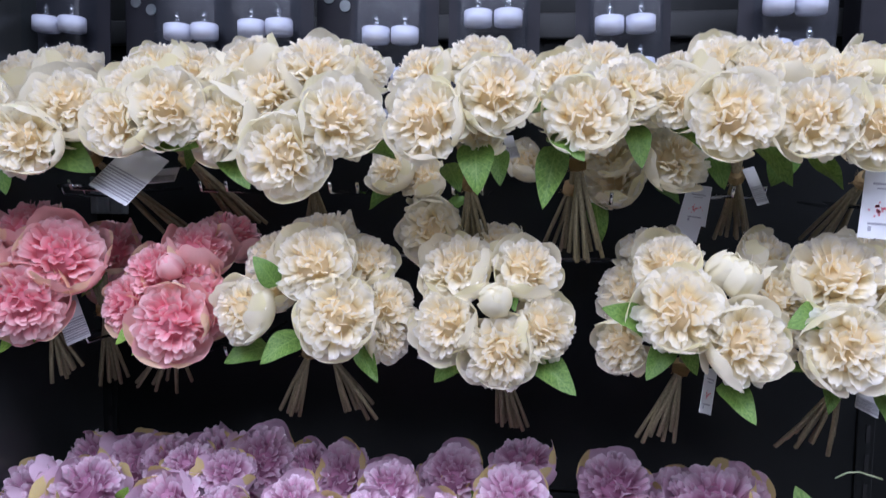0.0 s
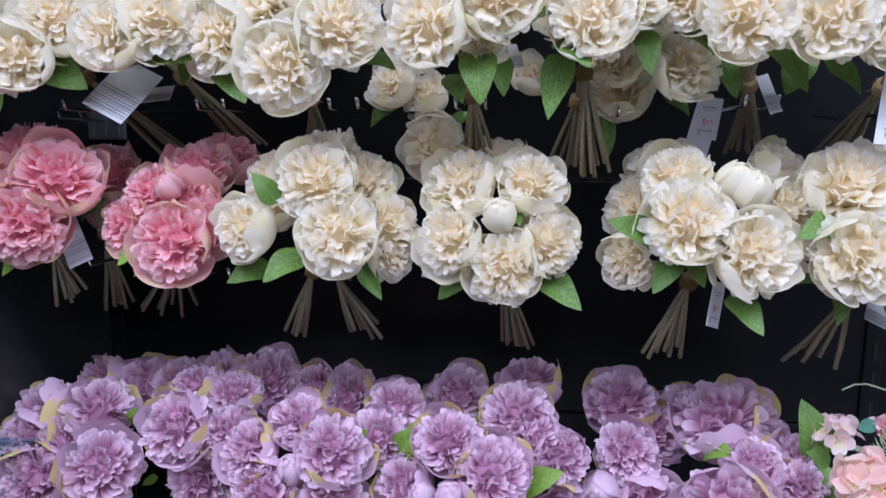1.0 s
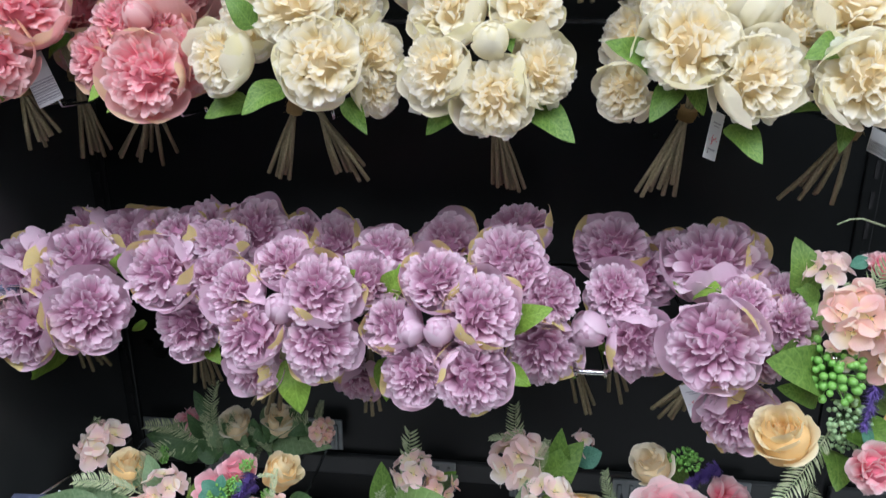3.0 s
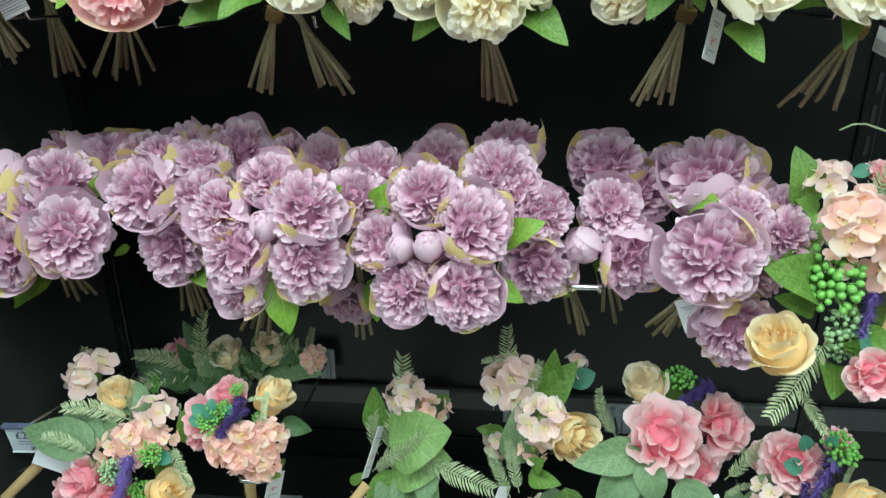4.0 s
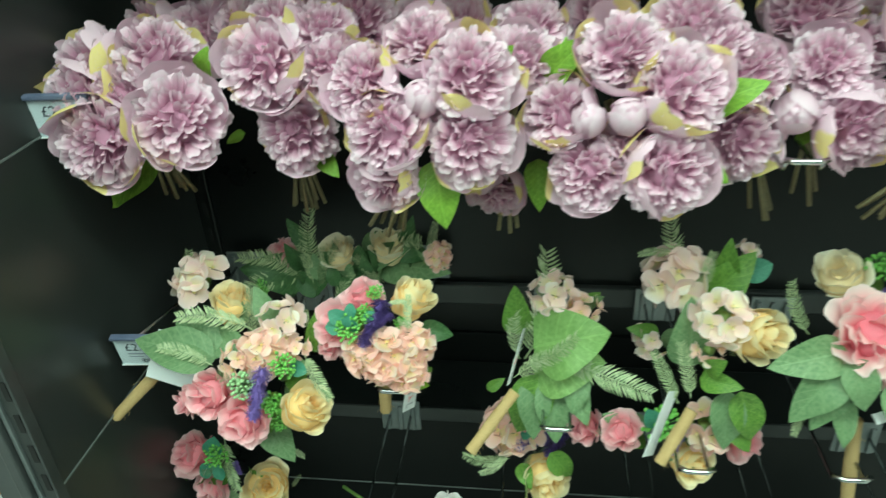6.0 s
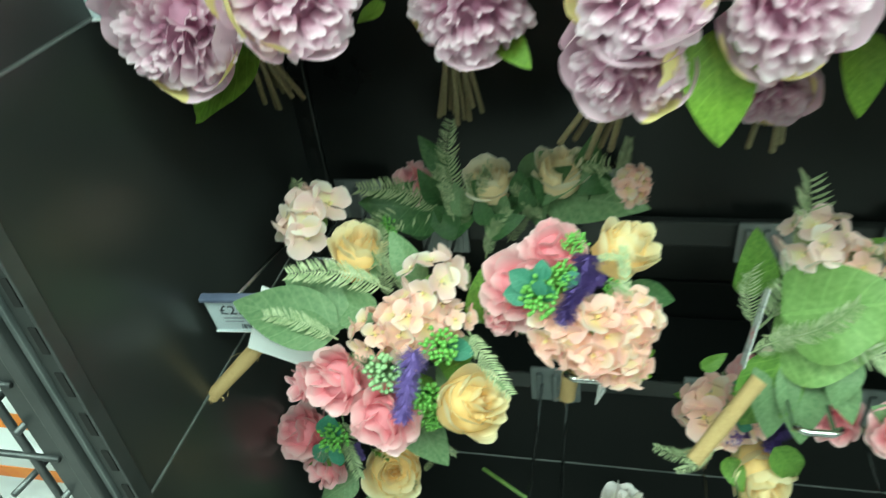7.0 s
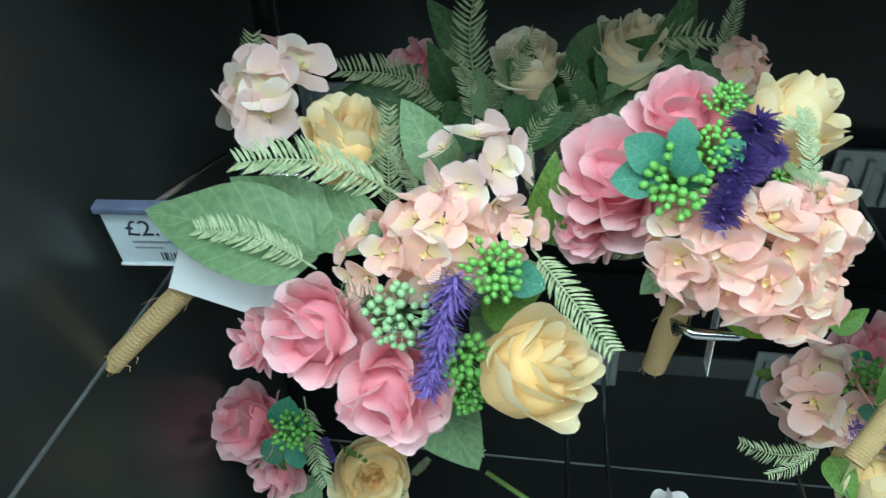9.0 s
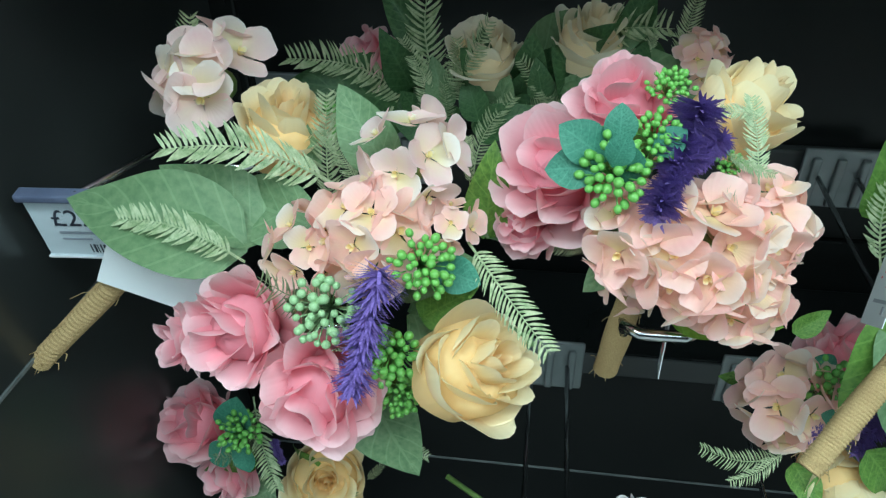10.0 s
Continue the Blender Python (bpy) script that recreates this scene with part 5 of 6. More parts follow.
sprig(b, (-0.139, 0.864, 0.895), (-0.118, 0.852, 0.891))
floret_cluster(b, "floret", (-0.149, 0.835, 0.857), 0.067, (0.14, -0.9, 0.42), 18)
floret_cluster(b, "floret", (-0.119, 0.852, 0.863), 0.054, (0.38, -0.78, 0.49), 16)
floret_cluster(b, "floret", (-0.176, 0.84, 0.86), 0.056, (-0.08, -0.88, 0.46), 16)
floret_cluster(b, "floret", (-0.126, 0.835, 0.834), 0.052, (0.32, -0.91, 0.25), 16)
floret_cluster(b, "floret", (-0.172, 0.852, 0.823), 0.035, (-0.07, -0.99, 0.15), 8)
leaf(b, "leaf_bright", (-0.15, 0.864, 0.803), (-0.099, 0.835, 0.815))
leaf(b, "leaf", (-0.108, 0.864, 0.811), (-0.098, 0.852, 0.83))
leaf(b, "leaf", (-0.039, 0.956, 0.706), (-0.014, 0.967, 0.72))
sprig(b, (-0.19, 0.864, 0.838), (-0.22, 0.869, 0.832))
leaf(b, "leaf", (-0.198, 0.864, 0.856), (-0.214, 0.864, 0.858))
sprig(b, (-0.169, 0.885, 0.826), (-0.166, 0.872, 0.864))
leaf(b, "leaf_grey", (-0.169, 0.885, 0.826), (-0.146, 0.849, 0.824))
leaf(b, "leaf_grey", (-0.169, 0.885, 0.826), (-0.197, 0.85, 0.816))
sprig(b, (-0.175, 0.903, 0.861), (-0.173, 0.884, 0.866))
leaf(b, "leaf", (-0.171, 0.879, 0.842), (-0.199, 0.84, 0.875))
leaf(b, "leaf_grey", (-0.195, 0.895, 0.833), (-0.255, 0.874, 0.832))
sprig(b, (-0.145, 0.885, 0.844), (-0.135, 0.832, 0.885))
leaf(b, "leaf_grey", (-0.188, 0.895, 0.847), (-0.197, 0.882, 0.894))
leaf(b, "leaf", (-0.17, 0.885, 0.863), (-0.202, 0.854, 0.909))
leaf(b, "leaf_dark_shaded", (-0.122, 0.91, 0.846), (-0.078, 0.915, 0.832))
twine_handle(b, (-0.166, 0.881, 0.795), (-0.173, 0.892, 0.719))
# most leaves here use the green with shade put into its colour
b = thing("mixed_bouquet", "mixed cloth bouquet of pale roses and shade-darkened leaves at the back", "bouquet", (-0.285, 1.134, 0.794), "mixed bouquets on the hooks")
flower_head(b, "blush", (-0.362, 1.099, 0.838), 0.07, (-0.59, -0.59, 0.55))
flower_head(b, "rose_pale", (-0.271, 1.088, 0.851), 0.076, (0, -0.32, 0.95))
flower_head(b, "rose_pale", (-0.191, 1.088, 0.866), 0.08, (0.15, -0.3, 0.95))
floret_cluster(b, "floret", (-0.116, 1.065, 0.862), 0.044, (0.64, -0.6, 0.48), 16)
flower_head(b, "blush", (-0.386, 1.111, 0.813), 0.037, (-0.76, -0.53, 0.38))
leaf(b, "leaf_dark_shaded", (-0.317, 1.099, 0.845), (-0.356, 1.114, 0.894))
leaf(b, "leaf_dark_shaded", (-0.27, 1.088, 0.808), (-0.286, 1.073, 0.848))
leaf(b, "leaf_dark_shaded", (-0.273, 1.065, 0.804), (-0.285, 1.079, 0.838))
leaf(b, "leaf_dark_shaded", (-0.252, 1.088, 0.813), (-0.209, 1.088, 0.861))
leaf(b, "leaf_dark_shaded", (-0.165, 1.088, 0.858), (-0.153, 1.088, 0.915))
leaf(b, "leaf_dark_shaded", (-0.202, 1.088, 0.848), (-0.178, 1.059, 0.887))
leaf(b, "leaf_dark_shaded", (-0.225, 1.076, 0.82), (-0.232, 1.076, 0.854))
leaf(b, "leaf_grey", (-0.301, 1.076, 0.807), (-0.313, 1.091, 0.847))
leaf(b, "leaf_dark_shaded", (-0.277, 1.065, 0.794), (-0.229, 1.065, 0.819))
leaf(b, "leaf_dark_shaded", (-0.307, 1.076, 0.781), (-0.355, 1.091, 0.811))
leaf(b, "leaf_dark_shaded", (-0.345, 1.076, 0.779), (-0.382, 1.091, 0.796))
leaf(b, "leaf_dark_shaded", (-0.135, 1.088, 0.855), (-0.173, 1.059, 0.853))
sprig(b, (-0.303, 1.088, 0.806), (-0.313, 1.117, 0.914))
sprig(b, (-0.315, 1.076, 0.801), (-0.337, 1.091, 0.86))
sprig(b, (-0.276, 1.053, 0.764), (-0.245, 1.068, 0.826))
sprig(b, (-0.131, 1.076, 0.846), (-0.12, 1.091, 0.904))
sprig(b, (-0.356, 1.088, 0.794), (-0.405, 1.101, 0.816))
sprig(b, (-0.156, 1.076, 0.85), (-0.149, 1.091, 0.882))
sprig(b, (-0.387, 1.088, 0.776), (-0.417, 1.073, 0.802))
berries(b, "berry", (-0.385, 1.053, 0.805), 0.035, (-0.56, -0.78, 0.28))
leaf(b, "leaf_grey", (-0.261, 1.099, 0.789), (-0.251, 1.071, 0.841))
leaf(b, "leaf_dark_shaded", (-0.328, 1.099, 0.773), (-0.287, 1.071, 0.812))
leaf(b, "leaf_dark_shaded", (-0.149, 1.099, 0.813), (-0.161, 1.071, 0.854))
leaf(b, "leaf_dark_shaded", (-0.332, 1.099, 0.816), (-0.349, 1.071, 0.874))
leaf(b, "leaf_grey", (-0.37, 1.099, 0.77), (-0.358, 1.071, 0.798))
leaf(b, "leaf_dark_shaded", (-0.237, 1.099, 0.821), (-0.234, 1.071, 0.875))
leaf(b, "leaf_grey", (-0.268, 1.099, 0.78), (-0.278, 1.071, 0.823))
leaf(b, "leaf_dark_shaded", (-0.242, 1.099, 0.806), (-0.24, 1.071, 0.846))
leaf(b, "leaf_dark_shaded", (-0.325, 1.099, 0.791), (-0.336, 1.071, 0.825))
leaf(b, "leaf_dark_shaded", (-0.272, 1.099, 0.824), (-0.272, 1.071, 0.877))
leaf(b, "leaf_dark_shaded", (-0.25, 1.099, 0.793), (-0.276, 1.071, 0.82))
leaf(b, "leaf_dark_shaded", (-0.282, 1.099, 0.806), (-0.279, 1.071, 0.85))
leaf(b, "leaf_grey", (-0.226, 1.099, 0.792), (-0.201, 1.071, 0.844))
leaf(b, "leaf_dark_shaded", (-0.199, 1.099, 0.819), (-0.22, 1.071, 0.866))
sprig(b, (-0.307, 1.088, 0.817), (-0.267, 1.073, 0.883))
sprig(b, (-0.255, 1.088, 0.764), (-0.222, 1.073, 0.826))
sprig(b, (-0.307, 1.088, 0.78), (-0.302, 1.073, 0.832))
sprig(b, (-0.205, 1.088, 0.797), (-0.244, 1.073, 0.854))
sprig(b, (-0.288, 1.088, 0.81), (-0.291, 1.073, 0.869))
sprig(b, (-0.269, 1.088, 0.795), (-0.294, 1.073, 0.861))
sprig(b, (-0.33, 1.098, 0.799), (-0.421, 1.059, 0.853))
leaf(b, "leaf_dark_shaded", (-0.33, 1.098, 0.799), (-0.423, 1.061, 0.834))
leaf(b, "leaf_grey", (-0.209, 1.103, 0.825), (-0.096, 1.046, 0.845))
sprig(b, (-0.33, 1.098, 0.799), (-0.431, 1.02, 0.794))
leaf(b, "leaf_grey", (-0.32, 1.118, 0.814), (-0.4, 1.094, 0.826))
leaf(b, "leaf_dark_shaded", (-0.279, 1.113, 0.82), (-0.287, 1.065, 0.863))
sprig(b, (-0.243, 1.113, 0.826), (-0.136, 1.069, 0.881))
leaf(b, "leaf_dark_shaded", (-0.331, 1.124, 0.803), (-0.364, 1.117, 0.803))
leaf(b, "leaf_grey", (-0.243, 1.113, 0.826), (-0.146, 1.083, 0.88))
b = thing("mixed_bouquet", "mixed cloth bouquet with pale hydrangea hanging low on its hook", "bouquet", (0.026, 1.046, 0.544), "mixed bouquets on the hooks")
floret_cluster(b, "floret", (-0.007, 0.99, 0.602), 0.09, (-0.25, -0.72, 0.64), 16)
berries(b, "berry", (0.016, 0.99, 0.622), 0.048, (-0.07, -0.68, 0.73))
flower_head(b, "blush", (0.046, 1.036, 0.608), 0.104, (0.21, -0.42, 0.88))
spike(b, (0.05, 1.002, 0.579), (0.001, 0.967, 0.592))
spike(b, (0.085, 1.013, 0.592), (0.048, 0.978, 0.562))
flower_head(b, "rose", (0.048, 0.967, 0.523), 0.1, (0.19, -0.98, 0.04))
sprig(b, (-0.008, 0.967, 0.561), (-0.079, 0.956, 0.576))
sprig(b, (-0.008, 0.967, 0.576), (-0.053, 0.944, 0.55))
leaf(b, "leaf", (0.009, 0.978, 0.54), (0.026, 0.944, 0.52))
leaf(b, "leaf_teal", (0.008, 0.967, 0.614), (0.024, 0.956, 0.62))
leaf(b, "leaf_teal", (0.006, 0.99, 0.628), (-0.005, 1.002, 0.641))
leaf(b, "leaf", (-0.017, 1.025, 0.588), (-0.052, 1.036, 0.578))
leaf(b, "leaf", (0.053, 0.967, 0.578), (0.087, 0.967, 0.53))
leaf(b, "leaf_teal", (0.025, 1.002, 0.631), (0.005, 1.002, 0.642))
sprig(b, (0.036, 1.01, 0.534), (0.013, 0.973, 0.545))
leaf(b, "leaf_grey", (0.021, 1.021, 0.579), (0.041, 0.997, 0.607))
leaf(b, "leaf_grey", (0.036, 1.01, 0.534), (0.069, 0.964, 0.539))
sprig(b, (0.035, 1.041, 0.573), (0.004, 1.052, 0.608))
leaf(b, "leaf_grey", (0.035, 1.041, 0.573), (0.062, 1.027, 0.623))
b = thing("mixed_bouquet", "mixed cloth bouquet seen from its leafy side, twine handle", "bouquet", (0.002, 0.897, 0.757), "mixed bouquets on the hooks")
floret_cluster(b, "floret_pale", (0.05, 0.985, 0.853), 0.066, (-0.19, -0.71, 0.68), 12)
floret_cluster(b, "floret", (0.091, 0.975, 0.835), 0.05, (0.19, -0.81, 0.55), 8)
leaf(b, "leaf_mid", (0.024, 0.955, 0.787), (0.124, 0.932, 0.832))
leaf(b, "leaf_mid", (0.023, 0.965, 0.746), (0.122, 0.945, 0.773))
sprig(b, (0.013, 0.975, 0.749), (0.039, 1.015, 0.906))
sprig(b, (0.006, 0.965, 0.757), (0.006, 0.995, 0.841))
sprig(b, (0.056, 0.955, 0.772), (0.186, 0.935, 0.728))
sprig(b, (0.012, 0.955, 0.759), (0.081, 0.935, 0.825))
sprig(b, (-0.001, 0.945, 0.74), (0.072, 0.935, 0.783))
leaf(b, "leaf_grey", (0.028, 0.955, 0.733), (0.027, 0.915, 0.654))
leaf(b, "leaf_grey", (0.05, 0.955, 0.734), (0.059, 0.915, 0.649))
leaf(b, "leaf_grey", (0.073, 0.955, 0.746), (0.101, 0.915, 0.683))
leaf(b, "leaf", (0.037, 0.955, 0.739), (0.004, 0.935, 0.647))
leaf(b, "leaf_grey", (0.086, 0.955, 0.752), (0.08, 0.915, 0.704))
leaf(b, "leaf", (0.004, 0.985, 0.784), (-0.002, 0.995, 0.861))
sprig(b, (0.061, 1.01, 0.822), (0.083, 0.971, 0.847))
leaf(b, "leaf_grey", (0.08, 1.005, 0.815), (0.117, 0.986, 0.851))
leaf(b, "leaf", (0.08, 1.005, 0.815), (0.114, 0.998, 0.85))
sprig(b, (0.08, 1.005, 0.815), (0.1, 0.953, 0.858))
leaf(b, "leaf_grey", (0.08, 1.005, 0.815), (0.097, 0.981, 0.806))
twine_handle(b, (0.002, 0.897, 0.757), (-0.054, 0.845, 0.697))
b = thing("mixed_bouquet", "mixed cloth bouquet with peach blooms hanging underneath others", "bouquet", (0.21, 0.977, 0.619), "mixed bouquets on the hooks")
flower_head(b, "blush", (0.148, 0.925, 0.671), 0.076, (-0.44, -0.68, 0.58))
floret_cluster(b, "floret", (0.254, 0.915, 0.692), 0.071, (0.28, -0.69, 0.66), 12)
berries(b, "berry", (0.199, 0.915, 0.695), 0.056, (-0.07, -0.71, 0.7))
flower_head(b, "blush", (0.101, 0.955, 0.646), 0.069, (-0.75, -0.5, 0.42))
spike(b, (0.224, 0.905, 0.711), (0.208, 0.885, 0.674))
leaf(b, "leaf_teal", (0.191, 0.905, 0.698), (0.174, 0.905, 0.729))
leaf(b, "leaf", (0.281, 0.905, 0.714), (0.306, 0.885, 0.681))
flower_head(b, "rose", (0.243, 0.905, 0.634), 0.079, (0.28, -0.9, 0.33))
flower_head(b, "blush", (0.313, 0.945, 0.645), 0.077, (0.71, -0.57, 0.41))
sprig(b, (0.161, 0.967, 0.631), (0.115, 0.929, 0.658))
leaf(b, "leaf_grey", (0.205, 0.949, 0.653), (0.203, 0.909, 0.672))
leaf(b, "leaf_grey", (0.225, 0.944, 0.626), (0.225, 0.918, 0.658))
sprig(b, (0.205, 0.949, 0.653), (0.187, 0.906, 0.661))
leaf(b, "leaf", (0.182, 0.953, 0.642), (0.145, 0.913, 0.653))
leaf(b, "leaf_grey", (0.225, 0.944, 0.626), (0.244, 0.888, 0.643))
sprig(b, (0.205, 0.949, 0.653), (0.207, 0.891, 0.714))
leaf(b, "leaf", (0.23, 0.949, 0.652), (0.283, 0.927, 0.698))
leaf(b, "leaf_grey", (0.182, 0.953, 0.642), (0.122, 0.939, 0.686))
b = thing("mixed_bouquet", "mixed cloth bouquet of peach hydrangea and cream rose, twine handle", "bouquet", (0.221, 0.87, 0.763), "mixed bouquets on the hooks")
floret_cluster(b, "floret_pale", (0.208, 0.995, 0.878), 0.091, (-0.34, -0.42, 0.84), 14)
floret_cluster(b, "floret_pale", (0.189, 1.005, 0.767), 0.057, (-0.84, -0.48, -0.26), 8)
floret_cluster(b, "floret_pale", (0.25, 0.905, 0.878), 0.073, (0.02, -0.82, 0.57), 12)
floret_cluster(b, "floret", (0.24, 0.905, 0.83), 0.043, (-0.04, -0.94, 0.35), 7)
flower_head(b, "rose", (0.293, 0.905, 0.856), 0.097, (0.5, -0.7, 0.3))
floret_cluster(b, "floret_pale", (0.301, 1.025, 0.897), 0.042, (0.39, -0.22, 0.89), 7)
leaf(b, "leaf", (0.259, 0.985, 0.847), (0.267, 0.985, 0.944))
leaf(b, "leaf", (0.238, 0.975, 0.843), (0.3, 0.985, 0.926))
leaf(b, "leaf_grey", (0.222, 0.925, 0.788), (0.22, 0.945, 0.882))
leaf(b, "leaf", (0.234, 0.905, 0.785), (0.279, 0.875, 0.797))
leaf(b, "leaf", (0.237, 0.905, 0.8), (0.254, 0.875, 0.839))
leaf(b, "leaf_grey", (0.27, 0.905, 0.766), (0.273, 0.885, 0.684))
leaf(b, "leaf", (0.286, 0.905, 0.767), (0.304, 0.885, 0.702))
leaf(b, "leaf_teal", (0.288, 1.005, 0.875), (0.329, 1.005, 0.896))
leaf(b, "leaf", (0.198, 1.005, 0.778), (0.153, 1.005, 0.787))
sprig(b, (0.21, 0.895, 0.751), (0.177, 0.925, 0.811))
sprig(b, (0.233, 0.975, 0.863), (0.199, 1.025, 0.958))
sprig(b, (0.229, 0.965, 0.859), (0.248, 0.985, 0.925))
sprig(b, (0.222, 0.885, 0.77), (0.204, 0.905, 0.843))
sprig(b, (0.212, 1.005, 0.902), (0.161, 1.015, 0.899))
sprig(b, (0.248, 0.961, 0.838), (0.218, 0.909, 0.904))
leaf(b, "leaf", (0.244, 0.961, 0.817), (0.241, 0.915, 0.8))
leaf(b, "leaf", (0.268, 0.961, 0.828), (0.265, 0.908, 0.85))
sprig(b, (0.268, 0.961, 0.828), (0.268, 0.896, 0.83))
leaf(b, "leaf", (0.229, 1.001, 0.838), (0.213, 0.992, 0.904))
leaf(b, "leaf_grey", (0.229, 1.001, 0.838), (0.228, 0.999, 0.857))
sprig(b, (0.221, 1.006, 0.788), (0.23, 1.015, 0.76))
leaf(b, "leaf_grey", (0.268, 0.961, 0.828), (0.3, 0.899, 0.879))
leaf(b, "leaf_grey", (0.221, 1.006, 0.788), (0.21, 1.017, 0.746))
twine_handle(b, (0.221, 0.87, 0.763), (0.185, 0.84, 0.701))
b = thing("mixed_bouquet", "mixed cloth bouquet of big coral pink peonies and broad leaves", "bouquet", (0.413, 0.87, 0.759), "mixed bouquets on the hooks")
flower_head(b, "coral", (0.406, 0.875, 0.883), 0.128, (0.1, -0.75, 0.65))
flower_head(b, "coral", (0.493, 0.925, 0.869), 0.105, (0.49, -0.72, 0.49))
flower_head(b, "rose_pale", (0.391, 0.955, 0.915), 0.082, (-0.36, -0.45, 0.82))
berries(b, "berry", (0.437, 0.955, 0.921), 0.043, (0.0, -0.45, 0.9))
flower_head(b, "coral", (0.458, 0.895, 0.824), 0.082, (0.18, -0.98, 0.09))
spike(b, (0.479, 0.955, 0.918), (0.435, 0.935, 0.897))
sprig(b, (0.35, 0.905, 0.859), (0.325, 0.925, 0.923))
sprig(b, (0.49, 0.875, 0.822), (0.542, 0.895, 0.874))
sprig(b, (0.494, 0.875, 0.794), (0.532, 0.885, 0.807))
sprig(b, (0.36, 0.875, 0.786), (0.341, 0.855, 0.743))
sprig(b, (0.456, 0.875, 0.742), (0.46, 0.855, 0.73))
leaf(b, "leaf_grey", (0.376, 0.86, 0.871), (0.288, 0.845, 0.854))
leaf(b, "leaf_grey", (0.372, 0.855, 0.865), (0.32, 0.83, 0.787))
leaf(b, "leaf_grey", (0.377, 0.85, 0.869), (0.398, 0.83, 0.809))
leaf(b, "leaf_grey", (0.375, 0.86, 0.838), (0.348, 0.835, 0.772))
leaf(b, "leaf_grey", (0.386, 0.86, 0.801), (0.391, 0.835, 0.745))
leaf(b, "leaf_grey", (0.429, 0.855, 0.836), (0.47, 0.83, 0.75))
leaf(b, "leaf_grey", (0.497, 0.885, 0.795), (0.528, 0.875, 0.766))
sprig(b, (0.437, 0.964, 0.875), (0.457, 0.943, 0.893))
leaf(b, "leaf", (0.446, 0.937, 0.831), (0.464, 0.9, 0.853))
leaf(b, "leaf", (0.437, 0.964, 0.875), (0.412, 0.957, 0.934))
sprig(b, (0.416, 0.964, 0.872), (0.42, 0.939, 0.902))
leaf(b, "leaf_grey", (0.446, 0.937, 0.831), (0.476, 0.896, 0.846))
twine_handle(b, (0.413, 0.87, 0.759), (0.446, 0.885, 0.577))
b = thing("mixed_bouquet", "mixed cloth bouquet of pink peony, lavender and pale hydrangea", "bouquet", (0.583, 0.906, 0.793), "mixed bouquets on the hooks")
flower_head(b, "coral", (0.565, 0.865, 0.866), 0.094, (-0.14, -0.62, 0.77))
flower_head(b, "coral", (0.543, 0.895, 0.847), 0.059, (-0.43, -0.44, 0.79))
berries(b, "berry", (0.614, 0.86, 0.89), 0.051, (0.19, -0.58, 0.79))
berries(b, "berry_pale", (0.578, 0.825, 0.796), 0.052, (-0.04, -0.97, 0.22))
floret_cluster(b, "floret_pale", (0.549, 0.835, 0.784), 0.083, (-0.3, -0.95, 0.13), 16)
flower_head(b, "rose", (0.646, 0.83, 0.823), 0.099, (0.42, -0.81, 0.4))
floret_cluster(b, "floret_pale", (0.538, 0.845, 0.822), 0.05, (-0.37, -0.81, 0.44), 8)
flower_head(b, "coral", (0.631, 0.895, 0.878), 0.05, (0.35, -0.41, 0.84))
spike(b, (0.606, 0.855, 0.885), (0.577, 0.83, 0.828))
spike(b, (0.575, 0.845, 0.851), (0.564, 0.825, 0.832))
leaf(b, "leaf_teal", (0.572, 0.845, 0.869), (0.544, 0.84, 0.881))
leaf(b, "leaf_teal", (0.575, 0.855, 0.888), (0.567, 0.855, 0.914))
leaf(b, "leaf_teal", (0.597, 0.855, 0.898), (0.607, 0.855, 0.915))
leaf(b, "leaf_teal", (0.6, 0.835, 0.806), (0.571, 0.825, 0.832))
sprig(b, (0.608, 0.83, 0.793), (0.648, 0.815, 0.772))
sprig(b, (0.607, 0.845, 0.826), (0.594, 0.845, 0.861))
sprig(b, (0.553, 0.875, 0.835), (0.509, 0.885, 0.862))
leaf(b, "leaf_grey", (0.536, 0.875, 0.806), (0.509, 0.865, 0.774))
sprig(b, (0.624, 0.845, 0.845), (0.636, 0.855, 0.873))
sprig(b, (0.611, 0.872, 0.807), (0.672, 0.847, 0.79))
leaf(b, "leaf_grey", (0.611, 0.872, 0.807), (0.665, 0.827, 0.805))
leaf(b, "leaf_grey", (0.563, 0.879, 0.806), (0.523, 0.855, 0.848))
sprig(b, (0.611, 0.872, 0.807), (0.615, 0.818, 0.837))
leaf(b, "leaf_grey", (0.611, 0.872, 0.807), (0.621, 0.829, 0.812))
leaf(b, "leaf_grey", (0.605, 0.901, 0.831), (0.615, 0.882, 0.875))
sprig(b, (0.568, 0.874, 0.789), (0.574, 0.835, 0.816))
leaf(b, "leaf_grey", (0.563, 0.879, 0.806), (0.567, 0.858, 0.813))
leaf(b, "leaf", (0.568, 0.874, 0.789), (0.557, 0.831, 0.808))
b = thing("mixed_bouquet", "mixed cloth bouquet of peach hydrangea, yellow rose and berries", "bouquet", (0.578, 0.887, 1.086), "mixed bouquets on the hooks")
floret_cluster(b, "floret_pale", (0.568, 0.935, 1.216), 0.058, (-0.06, -0.09, 0.99), 12)
floret_cluster(b, "floret", (0.571, 0.84, 1.197), 0.082, (-0.04, -0.57, 0.82), 16)
floret_cluster(b, "floret", (0.556, 0.83, 1.156), 0.035, (-0.15, -0.7, 0.7), 7)
berries(b, "berry", (0.549, 0.83, 1.133), 0.075, (-0.24, -0.77, 0.59))
flower_head(b, "rose", (0.486, 0.77, 1.087), 0.09, (-0.35, -0.45, 0.8))
berries(b, "berry_pale", (0.57, 0.82, 1.083), 0.052, (-0.08, -0.98, 0.18))
